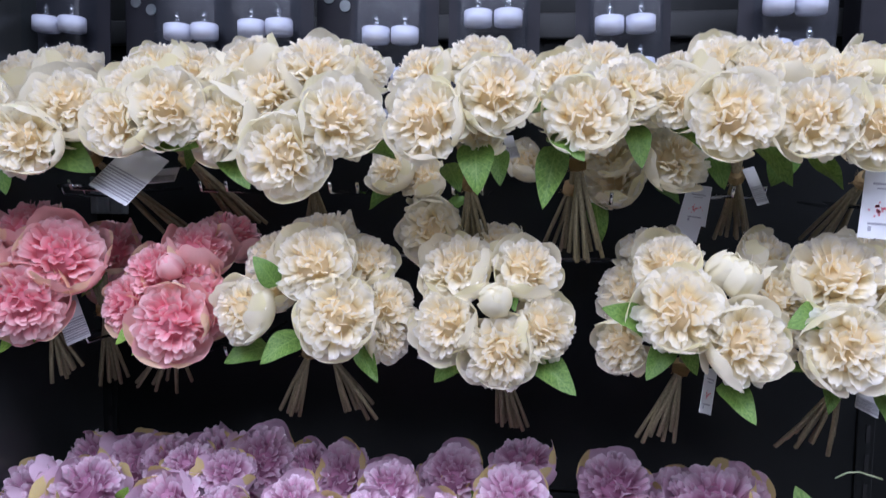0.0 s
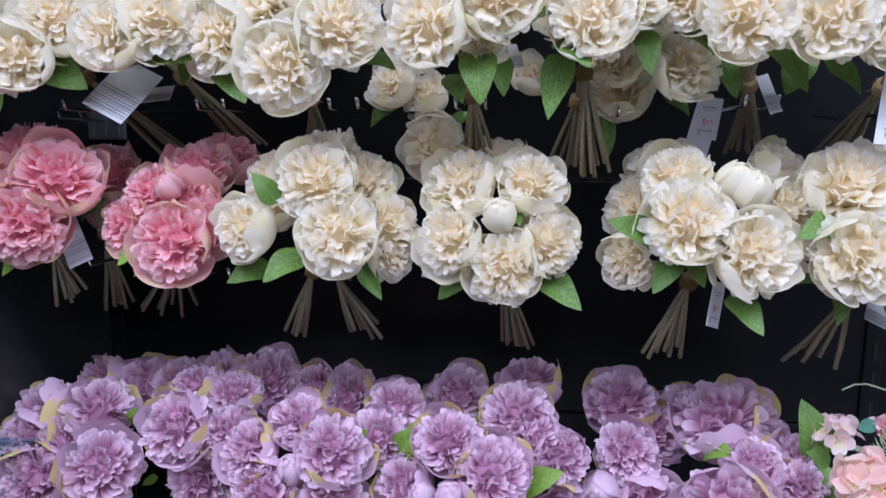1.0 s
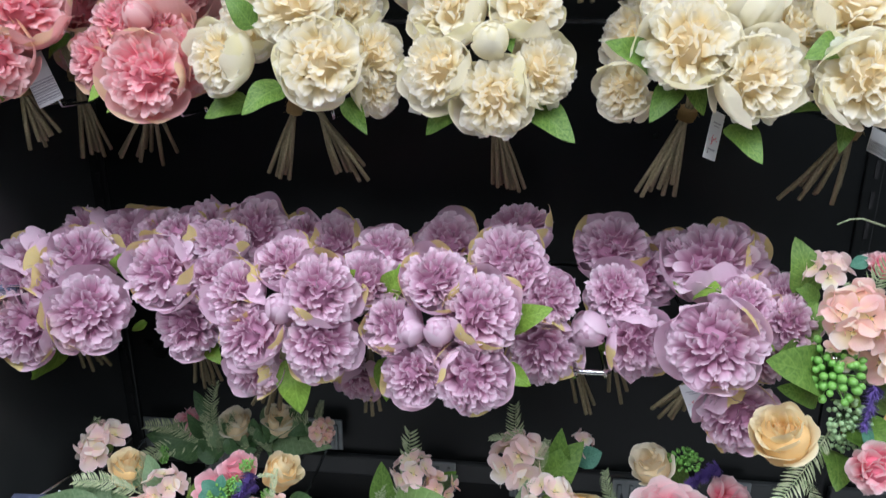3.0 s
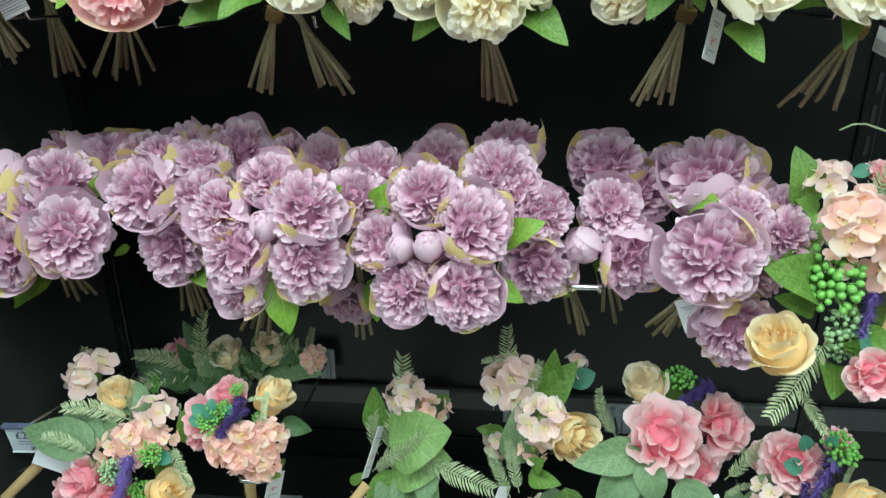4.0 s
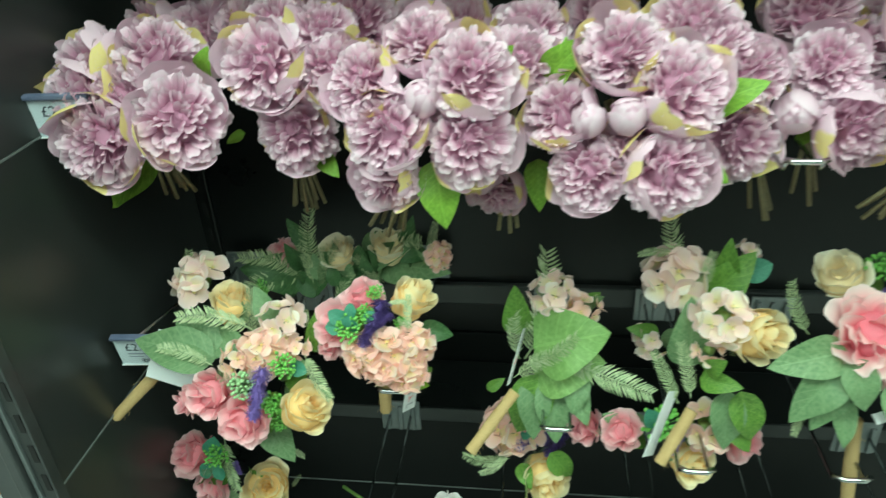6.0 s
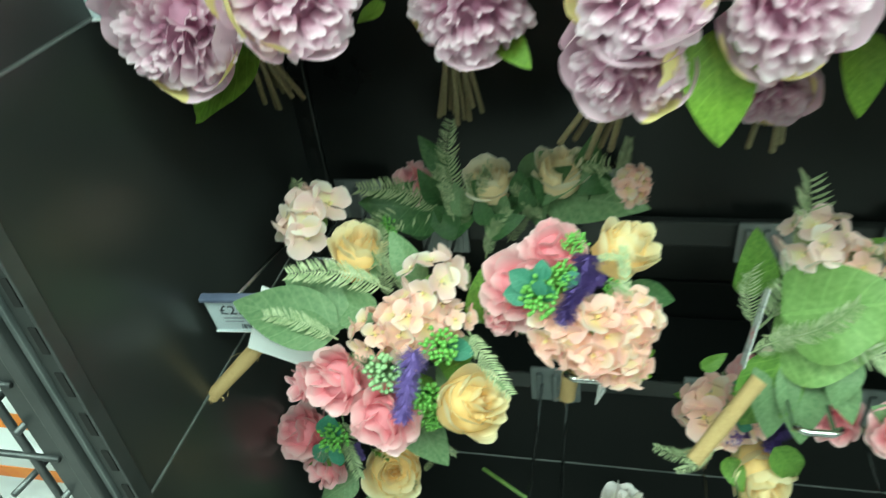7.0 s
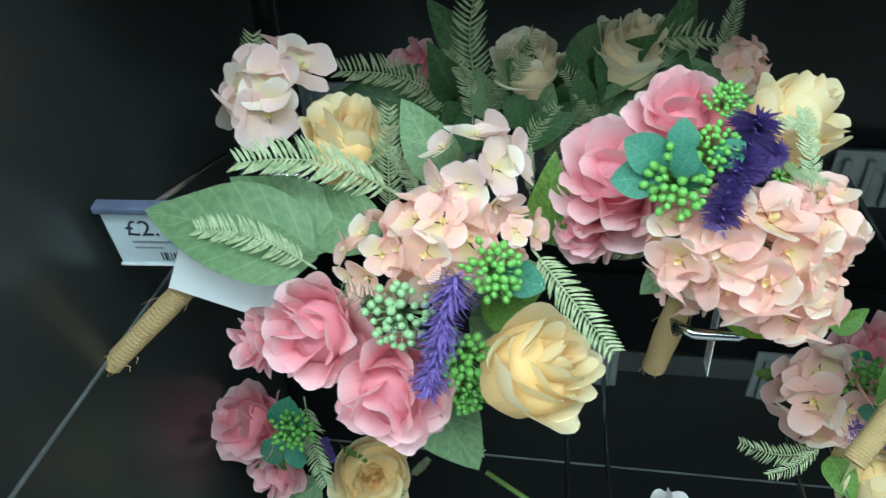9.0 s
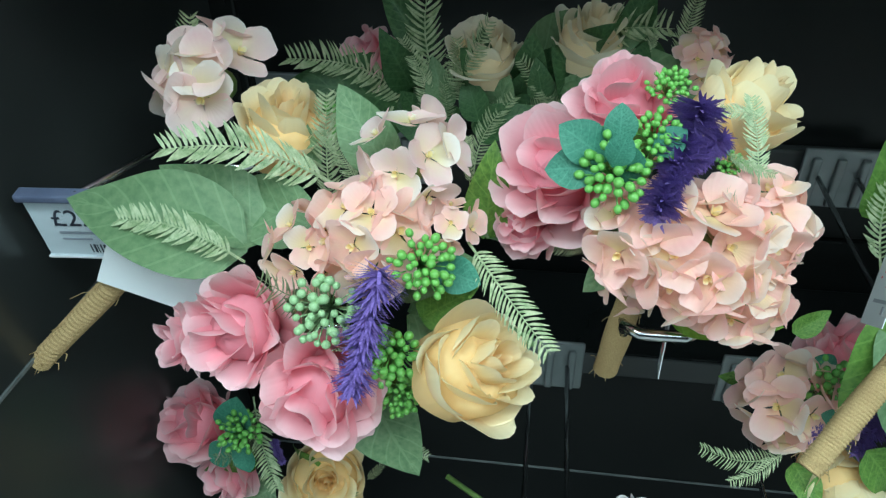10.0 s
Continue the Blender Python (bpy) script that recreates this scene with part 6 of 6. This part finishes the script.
berries(b, "berry_pale", (0.572, 0.82, 1.062), 0.042, (-0.06, -1.0, -0.02))
flower_head(b, "coral", (0.579, 0.76, 1.058), 0.068, (0.01, -1.0, 0.06))
flower_head(b, "coral", (0.632, 0.935, 1.223), 0.057, (0.28, -0.11, 0.95))
floret_cluster(b, "floret", (0.624, 0.84, 1.143), 0.073, (0.36, -0.67, 0.65), 16)
flower_head(b, "rose", (0.647, 0.83, 1.079), 0.077, (0.57, -0.8, 0.17))
grass_strand(b, (0.56, 0.905, 1.283), (0.621, 0.925, 1.277))
spike(b, (0.569, 0.78, 1.143), (0.558, 0.765, 1.098))
leaf(b, "leaf", (0.546, 0.84, 1.121), (0.463, 0.79, 1.162))
leaf(b, "leaf", (0.541, 0.83, 1.098), (0.49, 0.82, 1.116))
leaf(b, "leaf", (0.552, 0.935, 1.182), (0.531, 0.945, 1.255))
leaf(b, "leaf", (0.562, 0.925, 1.178), (0.529, 0.935, 1.203))
leaf(b, "leaf", (0.566, 0.83, 1.034), (0.548, 0.765, 1.024))
leaf(b, "leaf", (0.557, 0.915, 1.182), (0.54, 0.88, 1.139))
leaf(b, "leaf_teal", (0.595, 0.935, 1.223), (0.617, 0.935, 1.233))
leaf(b, "leaf", (0.534, 0.88, 1.139), (0.498, 0.85, 1.144))
leaf(b, "leaf_teal", (0.606, 0.82, 1.07), (0.572, 0.765, 1.072))
sprig(b, (0.56, 0.83, 1.063), (0.486, 0.765, 0.995))
sprig(b, (0.531, 0.82, 1.005), (0.549, 0.765, 0.978))
sprig(b, (0.582, 0.925, 1.206), (0.616, 0.925, 1.192))
sprig(b, (0.565, 0.862, 1.107), (0.566, 0.816, 1.104))
leaf(b, "leaf_grey", (0.598, 0.866, 1.111), (0.615, 0.828, 1.158))
leaf(b, "leaf_grey", (0.573, 0.909, 1.144), (0.578, 0.925, 1.198))
sprig(b, (0.602, 0.909, 1.147), (0.644, 0.917, 1.25))
leaf(b, "leaf", (0.578, 0.83, 1.073), (0.608, 0.766, 1.054))
leaf(b, "leaf", (0.578, 0.83, 1.073), (0.607, 0.769, 1.068))
sprig(b, (0.565, 0.862, 1.107), (0.588, 0.83, 1.123))
leaf(b, "leaf", (0.609, 0.862, 1.083), (0.671, 0.85, 1.095))
leaf(b, "leaf", (0.574, 0.857, 1.084), (0.578, 0.809, 1.1))


# ---- hooks and price holders ----
def wire(parent, points, radius=0.0024, material="chrome", name="wire"):
    return part(name, tube(bmesh.new(), points, radius, 8), M[material], parent, smooth=True)


def display_hook(x, z, reach, plate=True, loop=True, BY=1.22):
    """A double prong hook: plate on the rail, two wires, a loop that joins them in front."""
    ob = thing("display_hook", "chrome double prong display hook on the back rail", "hook", (x, BY, z), "display hooks")
    if plate:
        bm = bmesh.new()
        box(bm, x - 0.034, BY - 0.027, z - 0.035, x + 0.034, BY - 0.022, z + 0.028, 0.002)
        for k in (-0.022, 0.0, 0.022):
            box(bm, x + k - 0.004, BY - 0.032, z - 0.032, x + k + 0.004, BY - 0.026, z + 0.02, 0.002)
        part("back_plate", bm, M["galv"], ob, "pressed galvanised plate with three ribs")
    for k in (-0.018, 0.018):
        wire(ob, [(x + k, BY - 0.03, z), (x + k, (BY + reach) / 2, z - 0.004), (x + k, reach, z), (x + k, reach - 0.006, z + 0.012)])
    if loop:
        wire(ob, [(x - 0.021, reach - 0.006, z + 0.012), (x - 0.012, reach - 0.013, z + 0.013), (x + 0.012, reach - 0.013, z + 0.013), (x + 0.021, reach - 0.006, z + 0.012)], 0.0034, name="end_loop")
    return ob


def text_mesh(words, size, material):
    cu = bpy.data.curves.new("print", "FONT")
    cu.body, cu.size, cu.extrude = words, size, 0.0002
    tmp = bpy.data.objects.new("print", cu)
    scene.collection.objects.link(tmp)
    me = bpy.data.meshes.new_from_object(tmp.evaluated_get(bpy.context.evaluated_depsgraph_get()))
    bpy.data.objects.remove(tmp)
    me.materials.clear()
    me.materials.append(material)
    return me


def price_holder(place, back, tilt):
    """A label holder on its rod: navy top edge, clear cover, white card with the price."""
    x, y, z = place
    m = pose(x, y, z, 90 + tilt, 0, 4)
    ob = thing("price_holder", "clear price holder with white £2.99 card on a rod", "price label", m=m, group="price holders")
    put("card", mesh_of("card", box(bmesh.new(), 0, -0.046, -0.0006, 0.072, 0, 0.0006), M["card"], False), ob, m)
    put("top_edge", mesh_of("top_edge", box(bmesh.new(), -0.002, 0.0005, -0.005, 0.075, 0.006, 0.005, 0.0015), M["holder"], False), ob, m, "dark navy plastic top edge")
    put("bottom_edge", mesh_of("bottom_edge", box(bmesh.new(), -0.001, -0.0485, -0.002, 0.074, -0.0465, 0.003, 0.0008), M["card"], False), ob, m)
    cover = put("cover", mesh_of("cover", box(bmesh.new(), -0.001, -0.046, 0.002, 0.073, 0, 0.003), M["clear"], False), ob, m)
    cover.visible_shadow = False
    put("price", text_mesh("£2.", 0.019, M["ink"]), ob, m @ Matrix.Translation((0.012, -0.021, 0.0009)))
    put("price_pence", text_mesh("99", 0.013, M["ink"]), ob, m @ Matrix.Translation((0.038, -0.021, 0.0009)))
    for i, (w, hgt, yy) in enumerate(((0.036, 0.0022, -0.028), (0.020, 0.0016, -0.033))):
        put("print_line", mesh_of("print_line", box(bmesh.new(), 0, 0, 0, w, hgt, 0.0003), M["ink_grey"], False), ob, m @ Matrix.Translation((0.014, yy, 0.0008)))
    bm = bmesh.new()
    for k in range(12):
        w = (0.0008, 0.0014, 0.0006)[k % 3]
        box(bm, 0.030 + k * 0.0022, -0.044, 0.0007, 0.030 + k * 0.0022 + w, -0.037, 0.0011)
    put("barcode", mesh_of("barcode", bm, M["ink"], False), ob, m)
    a = m @ Vector((0.036, 0.004, 0))
    part("rod", tube(bmesh.new(), [a, (a + Vector(back)) / 2, back], 0.0026, 8), M["chrome"], ob, smooth=True)
    return ob


for hx, hz, hy in ((-0.40, 1.61, 0.95), (-0.22, 1.61, 0.96), (-0.04, 1.61, 0.95), (0.12, 1.61, 0.95), (0.28, 1.60, 0.95), (0.46, 1.61, 0.95), (0.62, 1.60, 0.95),
                   (-0.42, 1.40, 0.95), (-0.22, 1.39, 0.95), (-0.02, 1.39, 0.95), (0.16, 1.39, 0.95), (0.37, 1.40, 0.93), (0.56, 1.40, 0.93),
                   (-0.42, 1.10, 0.93), (-0.24, 1.10, 0.95), (-0.05, 1.10, 0.93), (0.13, 1.10, 0.93), (0.292, 1.085, 0.88), (0.42, 1.10, 0.93), (0.58, 1.10, 0.92)):
    display_hook(hx, hz, hy, plate=False, loop=hz < 1.2)
for hx, hz, hy in ((-0.515, 1.60, 1.10), (-0.474, 0.755, 1.05), (-0.36, 0.70, 0.93), (-0.152, 0.775, 0.865), (0.058, 0.70, 0.89), (0.225, 0.70, 0.83), (0.41, 0.69, 0.84), (0.58, 0.70, 0.82)):
    display_hook(hx, hz, hy)
for hx, hz, hy in ((-0.20, 0.53, 0.855), (0.0, 0.53, 0.87), (0.19, 0.53, 0.87), (0.36, 0.53, 0.87), (0.54, 0.53, 0.87)):
    display_hook(hx, hz, hy, BY=1.11)
price_holder((-0.539, 0.888, 0.826), (-0.525, 1.19, 0.75), 8)
price_holder((-0.549, 0.895, 1.158), (-0.525, 1.19, 1.09), 8)


# ---- paper tags ----
def paper_tag(a, b, c, style, label):
    """A thin card with corner a, its width to b and its height to c."""
    a, b, c = Vector(a), Vector(b), Vector(c)
    x, y = (b - a), (c - a)
    w, hgt = x.length, y.length
    x.normalize()
    n = x.cross(y).normalized()
    y = n.cross(x)
    m = Matrix.Translation(a) @ Matrix((x, y, n)).transposed().to_4x4()
    ob = thing("paper_tag", label, "tag", m=m, group="paper tags")
    put("card", mesh_of("card", box(bmesh.new(), 0, 0, -0.0003, w, hgt, 0.0003), M["card"], False), ob, m)

    def ink(x0, y0, x1, y1, mat, name="print_bar"):
        for side in (1, -1):
            put(name, mesh_of(name, box(bmesh.new(), x0 * w, y0 * hgt, 0.0004 * side, x1 * w, y1 * hgt, 0.0007 * side), M[mat], False), ob, m)
    if style == "barcode":
        for k in range(9):
            ink(0.02, 0.52 + k * 0.05, 0.98, 0.52 + k * 0.05 + (0.022, 0.03, 0.016)[k % 3], "ink_grey", "barcode_bar")
    elif style == "gift":
        rng = random.Random(8)
        ink(0.2, 0.22, 0.8, 0.25, "ink_grey"), ink(0.3, 0.29, 0.7, 0.31, "ink_grey")
        for k in range(9):
            u, v = rng.uniform(0.3, 0.62), rng.uniform(0.5, 0.62)
            ink(u, v, u + 0.07, v + 0.035, "ink_red", "printed_flower")
        for k in range(8):
            u, v = rng.uniform(0.12, 0.8), rng.uniform(0.46, 0.68)
            ink(u, v, u + 0.04, v + 0.02, "ink_red", "printed_leaf")
        ink(0.18, 0.78, 0.75, 0.81, "ink_grey"), ink(0.2, 0.83, 0.28, 0.9, "ink_grey")
    return ob


paper_tag((-0.317, 0.93, 1.673), (-0.262, 0.92, 1.647), (-0.343, 0.885, 1.612), "barcode", "white paper barcode label hanging under cream peonies")
paper_tag((-0.311, 0.966, 1.636), (-0.271, 0.966, 1.64), (-0.312, 0.946, 1.617), "barcode", "small white barcode label tucked behind cream peonies")
paper_tag((0.164, 0.895, 1.678), (0.176, 0.916, 1.68), (0.16, 0.875, 1.659), "barcode", "folded barcode label between cream peonies")
paper_tag((0.451, 0.946, 1.642), (0.464, 0.946, 1.646), (0.469, 0.926, 1.601), "barcode", "narrow barcode label hanging by peony stems")
paper_tag((0.41, 1.047, 1.625), (0.441, 1.047, 1.621), (0.414, 1.047, 1.571), "gift", "white gift tag with a printed red flower")
paper_tag((0.423, 1.118, 1.621), (0.456, 1.118, 1.613), (0.421, 1.118, 1.547), "plain", "plain grey paper tag hanging behind stems")
paper_tag((0.556, 0.865, 1.645), (0.602, 0.865, 1.642), (0.556, 0.865, 1.568), "gift", "large white gift tag with a printed red flower")
paper_tag((-0.446, 0.94, 1.457), (-0.418, 0.95, 1.47), (-0.405, 0.925, 1.404), "barcode", "white paper barcode label hanging under pink peonies")
paper_tag((0.064, 0.928, 1.411), (0.079, 0.928, 1.407), (0.062, 0.918, 1.403), "plain", "white label edge peeping between cream peonies")
paper_tag((0.404, 0.885, 1.414), (0.422, 0.905, 1.405), (0.403, 0.88, 1.362), "gift", "small white gift tag hanging under cream peonies")
paper_tag((0.589, 0.928, 1.392), (0.615, 0.928, 1.379), (0.575, 0.907, 1.37), "barcode", "barcode label hanging under cream peonies")
paper_tag((0.407, 0.915, 1.061), (0.431, 0.905, 1.073), (0.427, 0.905, 1.022), "gift", "white gift tag pinned under lilac peonies")
paper_tag((-0.482, 0.91, 0.83), (-0.407, 0.898, 0.817), (-0.504, 0.875, 0.778), "plain", "plain white swing tag behind grey-green leaves")
paper_tag((-0.140, 0.890, 0.771), (-0.132, 0.93, 0.745), (-0.141, 0.887, 0.731), "gift", "white gift tag hanging beside a twine handle")
paper_tag((0.011, 0.955, 0.817), (0.014, 0.985, 0.796), (-0.006, 0.935, 0.742), "gift", "white gift tag seen edge-on beside fern")
paper_tag((0.194, 0.885, 0.779), (0.21, 0.905, 0.763), (0.179, 0.865, 0.692), "plain", "white gift tag hanging beside twine handle")
paper_tag((0.42, 0.855, 0.783), (0.478, 0.855, 0.815), (0.426, 0.845, 0.778), "plain", "long white paper tag between leaves")


# ---- candle packs hung above the flowers ----
def tea_light_meshes():
    bm = bmesh.new()
    bmesh.ops.create_cone(bm, cap_ends=True, segments=24, radius1=0.0195, radius2=0.0195, depth=0.021)
    bmesh.ops.bevel(bm, geom=[e for e in bm.edges if abs(e.verts[0].co.z - e.verts[1].co.z) < 1e-6], offset=0.0015, segments=2, affect="EDGES")
    cup = mesh_of("tea_light", bm, M["wax"])
    bm = bmesh.new()
    n, sides = 9, 12
    rings = []
    for i in range(n):
        k = i / (n - 1)
        r = 0.0048 * math.sin(math.pi * (0.12 + 0.86 * k ** 1.25)) + 0.0004
        rings.append([bm.verts.new((r * math.cos(a * math.tau / sides), r * math.sin(a * math.tau / sides), 0.0105 + 0.019 * k)) for a in range(sides)])
    for r0, r1 in zip(rings, rings[1:]):
        for a in range(sides):
            bm.faces.new((r0[a], r0[(a + 1) % sides], r1[(a + 1) % sides], r1[a]))
    return cup, mesh_of("flame_bulb", bm, M["clear_bulb"])


CUP, FLAME = tea_light_meshes()


def candle_pack(x, z, y=1.05, lean=0.0):
    """A hanging blister of battery tea lights on a dark backing card."""
    m = pose(x, y, z, 0, lean, 0)
    ob = thing("candle_pack", "clear blister pack of white battery tea lights", "candle pack", m=m, group="candle packs")
    put("backing_card", mesh_of("backing_card", box(bmesh.new(), -0.064, 0.026, -0.13, 0.064, 0.028, 0.11), M["carton"], False), ob, m, "dark printed backing card")
    bm = bmesh.new()
    box(bm, -0.047, -0.024, -0.12, 0.047, 0.0255, 0.052, 0.008)
    shell = put("blister", mesh_of("blister", bm, M["clear"], True), ob, m, "clear moulded plastic blister")
    shell.visible_shadow = False
    put("header", mesh_of("header", box(bmesh.new(), -0.034, 0.022, 0.066, 0.034, 0.0255, 0.1), M["card"], False), ob, m, "pale printed header strip")
    for row in range(3):
        for col in (-0.0205, 0.0205):
            w = m @ Matrix.Translation((col, 0, -row * 0.056))
            cup = put("tea_light", CUP, ob, w)
            put("flame_bulb", FLAME, cup, w)
    return ob


for px, pz, pl in ((-0.496, 1.85, 1.5), (-0.292, 1.836, 0), (-0.181, 1.84, -1), (0.0, 1.827, 1), (0.143, 1.848, 0), (0.32, 1.837, -1), (0.536, 1.858, 1.5)):
    candle_pack(px, pz, 1.05, pl)
for cx in (-0.39, -0.08, 0.70):
    ob = thing("dark_carton", "dark hanging carton with small grey discs", "carton", (cx, 1.16, 1.9), "dark cartons")
    part("box", box(bmesh.new(), cx - 0.05, 1.13, 1.80, cx + 0.05, 1.19, 2.0, 0.003), M["carton"], ob)
    for i, (dx, dz) in enumerate(((-0.03, 0.0), (-0.005, -0.012), (0.03, 0.02), (0.035, -0.02))):
        bm = bmesh.new()
        bmesh.ops.create_cone(bm, cap_ends=True, segments=20, radius1=0.0085, radius2=0.0085, depth=0.002, matrix=pose(cx + dx, 1.129, 1.90 + dz, 90))
        part("disc", bm, M["galv"], ob, "small grey disc")


# ---- the next bay: steel post, wire basket and cartons ----
ob = thing("steel_post", "galvanised slotted steel post of the next bay", "post", (-0.60, 0.74, 0), kind="structure")
bm = bmesh.new()
box(bm, -0.592, 0.708, 0, -0.577, 0.731, 2.2, 0.002)
box(bm, -0.648, 0.733, 0, -0.593, 0.739, 2.2, 0.002)
part("post", bm, M["post_steel"], ob)
basket = thing("wire_basket", "galvanised wire basket of the next bay", "basket", (-0.8, 0.75, 0.5))
for i in range(6):
    x = -0.665 - i * 0.085
    wire(basket, [(x, 0.735, 0.30), (x, 0.735, 0.7), (x, 0.735, 1.02)], 0.0042, "basket_wire")
for i in range(7):
    z = 0.36 + i * 0.1
    wire(basket, [(-0.63, 0.731, z), (-0.85, 0.731, z), (-1.08, 0.731, z)], 0.0034, "basket_wire")
for i in range(7):
    z = 0.40 + i * 0.1
    wire(basket, [(-0.648, 0.722, z + 0.004), (-0.648, 0.76, z), (-0.648, 1.15, z)], 0.0034, "basket_wire")
    wire(basket, [(-0.70 - 0.001 * i, 0.722, z + 0.004), (-0.70, 0.76, z), (-0.70, 1.15, z)], 0.0034, "basket_wire")
for i in range(4):
    y = 0.82 + i * 0.09
    wire(basket, [(-0.64, y, 0.345), (-0.85, y, 0.34), (-1.08, y, 0.345)], 0.003, "basket_wire")


def carton(x0, y0, z0, x1, y1, z1):
    ob = thing("white_carton", "white shop carton with orange band and food picture", "carton", ((x0 + x1) / 2, (y0 + y1) / 2, z0), "white cartons")
    part("box", box(bmesh.new(), x0, y0, z0, x1, y1, z1, 0.002), M["card"], ob)
    part("orange_band", box(bmesh.new(), x0 + 0.002, y0 - 0.001, z1 - 0.05, x1 - 0.002, y0 + 0.001, z1 - 0.03), M["ink_orange"], ob, "printed orange band")
    part("top_band", box(bmesh.new(), x0 + 0.002, y0 + 0.03, z1 - 0.0005, x1 - 0.002, y0 + 0.05, z1 + 0.001), M["ink_orange"], ob, "printed orange band")
    bm = bmesh.new()
    bmesh.ops.create_cone(bm, cap_ends=True, segments=24, radius1=0.045, radius2=0.045, depth=0.002, matrix=pose(x1 - 0.08, y0 + 0.13, z1 + 0.0006))
    part("picture", bm, M["ink_brown"], ob, "brown and amber food picture")
    part("print_bar", box(bmesh.new(), x0 + 0.06, y0 + 0.01, z1 - 0.0005, x0 + 0.2, y0 + 0.018, z1 + 0.001), M["ink"], ob)


carton(-1.06, 0.76, 0.35, -0.665, 1.12, 0.53)
carton(-1.05, 0.80, 0.532, -0.72, 1.12, 0.66)
basket_back = box(bmesh.new(), -1.9, 1.16, 0.0, BX0 - 0.03, 1.18, 2.2)
structure("wall_panel", "pale grey steel back of the next bay", basket_back, M["galv"], "panel")


# ---- base deck and a single fallen flower ----
ob = thing("base_deck", "black steel base deck of the display bay", "shelf", (0.09, 0.97, 0), kind="structure")
part("deck", box(bmesh.new(), BX0 + 0.004, FY, 0.10, BX1 - 0.02, BY - 0.004, 0.12, 0.003), M["black"], ob)
part("kick_plate", box(bmesh.new(), BX0 + 0.004, FY + 0.03, 0.0, BX1 - 0.02, FY + 0.04, 0.099), M["black"], ob)
part("riser_panel", box(bmesh.new(), BX0 + 0.004, 1.10, 0.121, BX1 - 0.02, 1.112, 0.536, 0.002), M["black"], ob)
part("ledge", box(bmesh.new(), BX0 + 0.004, 1.088, 0.537, BX1 - 0.02, BY - 0.004, 0.545, 0.002), M["black"], ob)
part("ledge_lip", box(bmesh.new(), BX0 + 0.004, 1.084, 0.518, BX1 - 0.02, 1.0875, 0.545, 0.001), M["rail"], ob)
# pale line painted for the lit edge of the riser seam
part("joint", box(bmesh.new(), BX0 + 0.004, 1.0985, 0.338, BX1 - 0.02, 1.0995, 0.341), M["joint"], ob)
part("front_lip", box(bmesh.new(), BX0 + 0.004, 0.86, 0.121, BX1 - 0.02, 0.865, 0.128, 0.001), M["joint"], ob)
ob = thing("single_peony", "single white cloth peony on a bent green stem", "flower", (-0.13, 0.95, 0.40))
part("stem", tube(bmesh.new(), [(-0.297, 1.011, 0.425), (-0.24, 0.985, 0.41), (-0.19, 0.96, 0.405), (-0.14, 0.95, 0.41), (-0.125, 0.955, 0.415)], 0.003, 8), M["stem_green"], ob, smooth=True)
flower_head(ob, "white", (-0.105, 0.965, 0.425), 0.085, (0.75, -0.1, 0.6))
leaf(ob, "leaf_grey", (-0.125, 0.93, 0.40), (-0.08, 0.87, 0.38))
leaf(ob, "leaf_grey", (-0.12, 0.93, 0.40), (-0.05, 0.90, 0.38))
floret_cluster(ob, "floret_pale", (-0.04, 0.88, 0.39), 0.04, (0, -0.5, 0.8), 6)
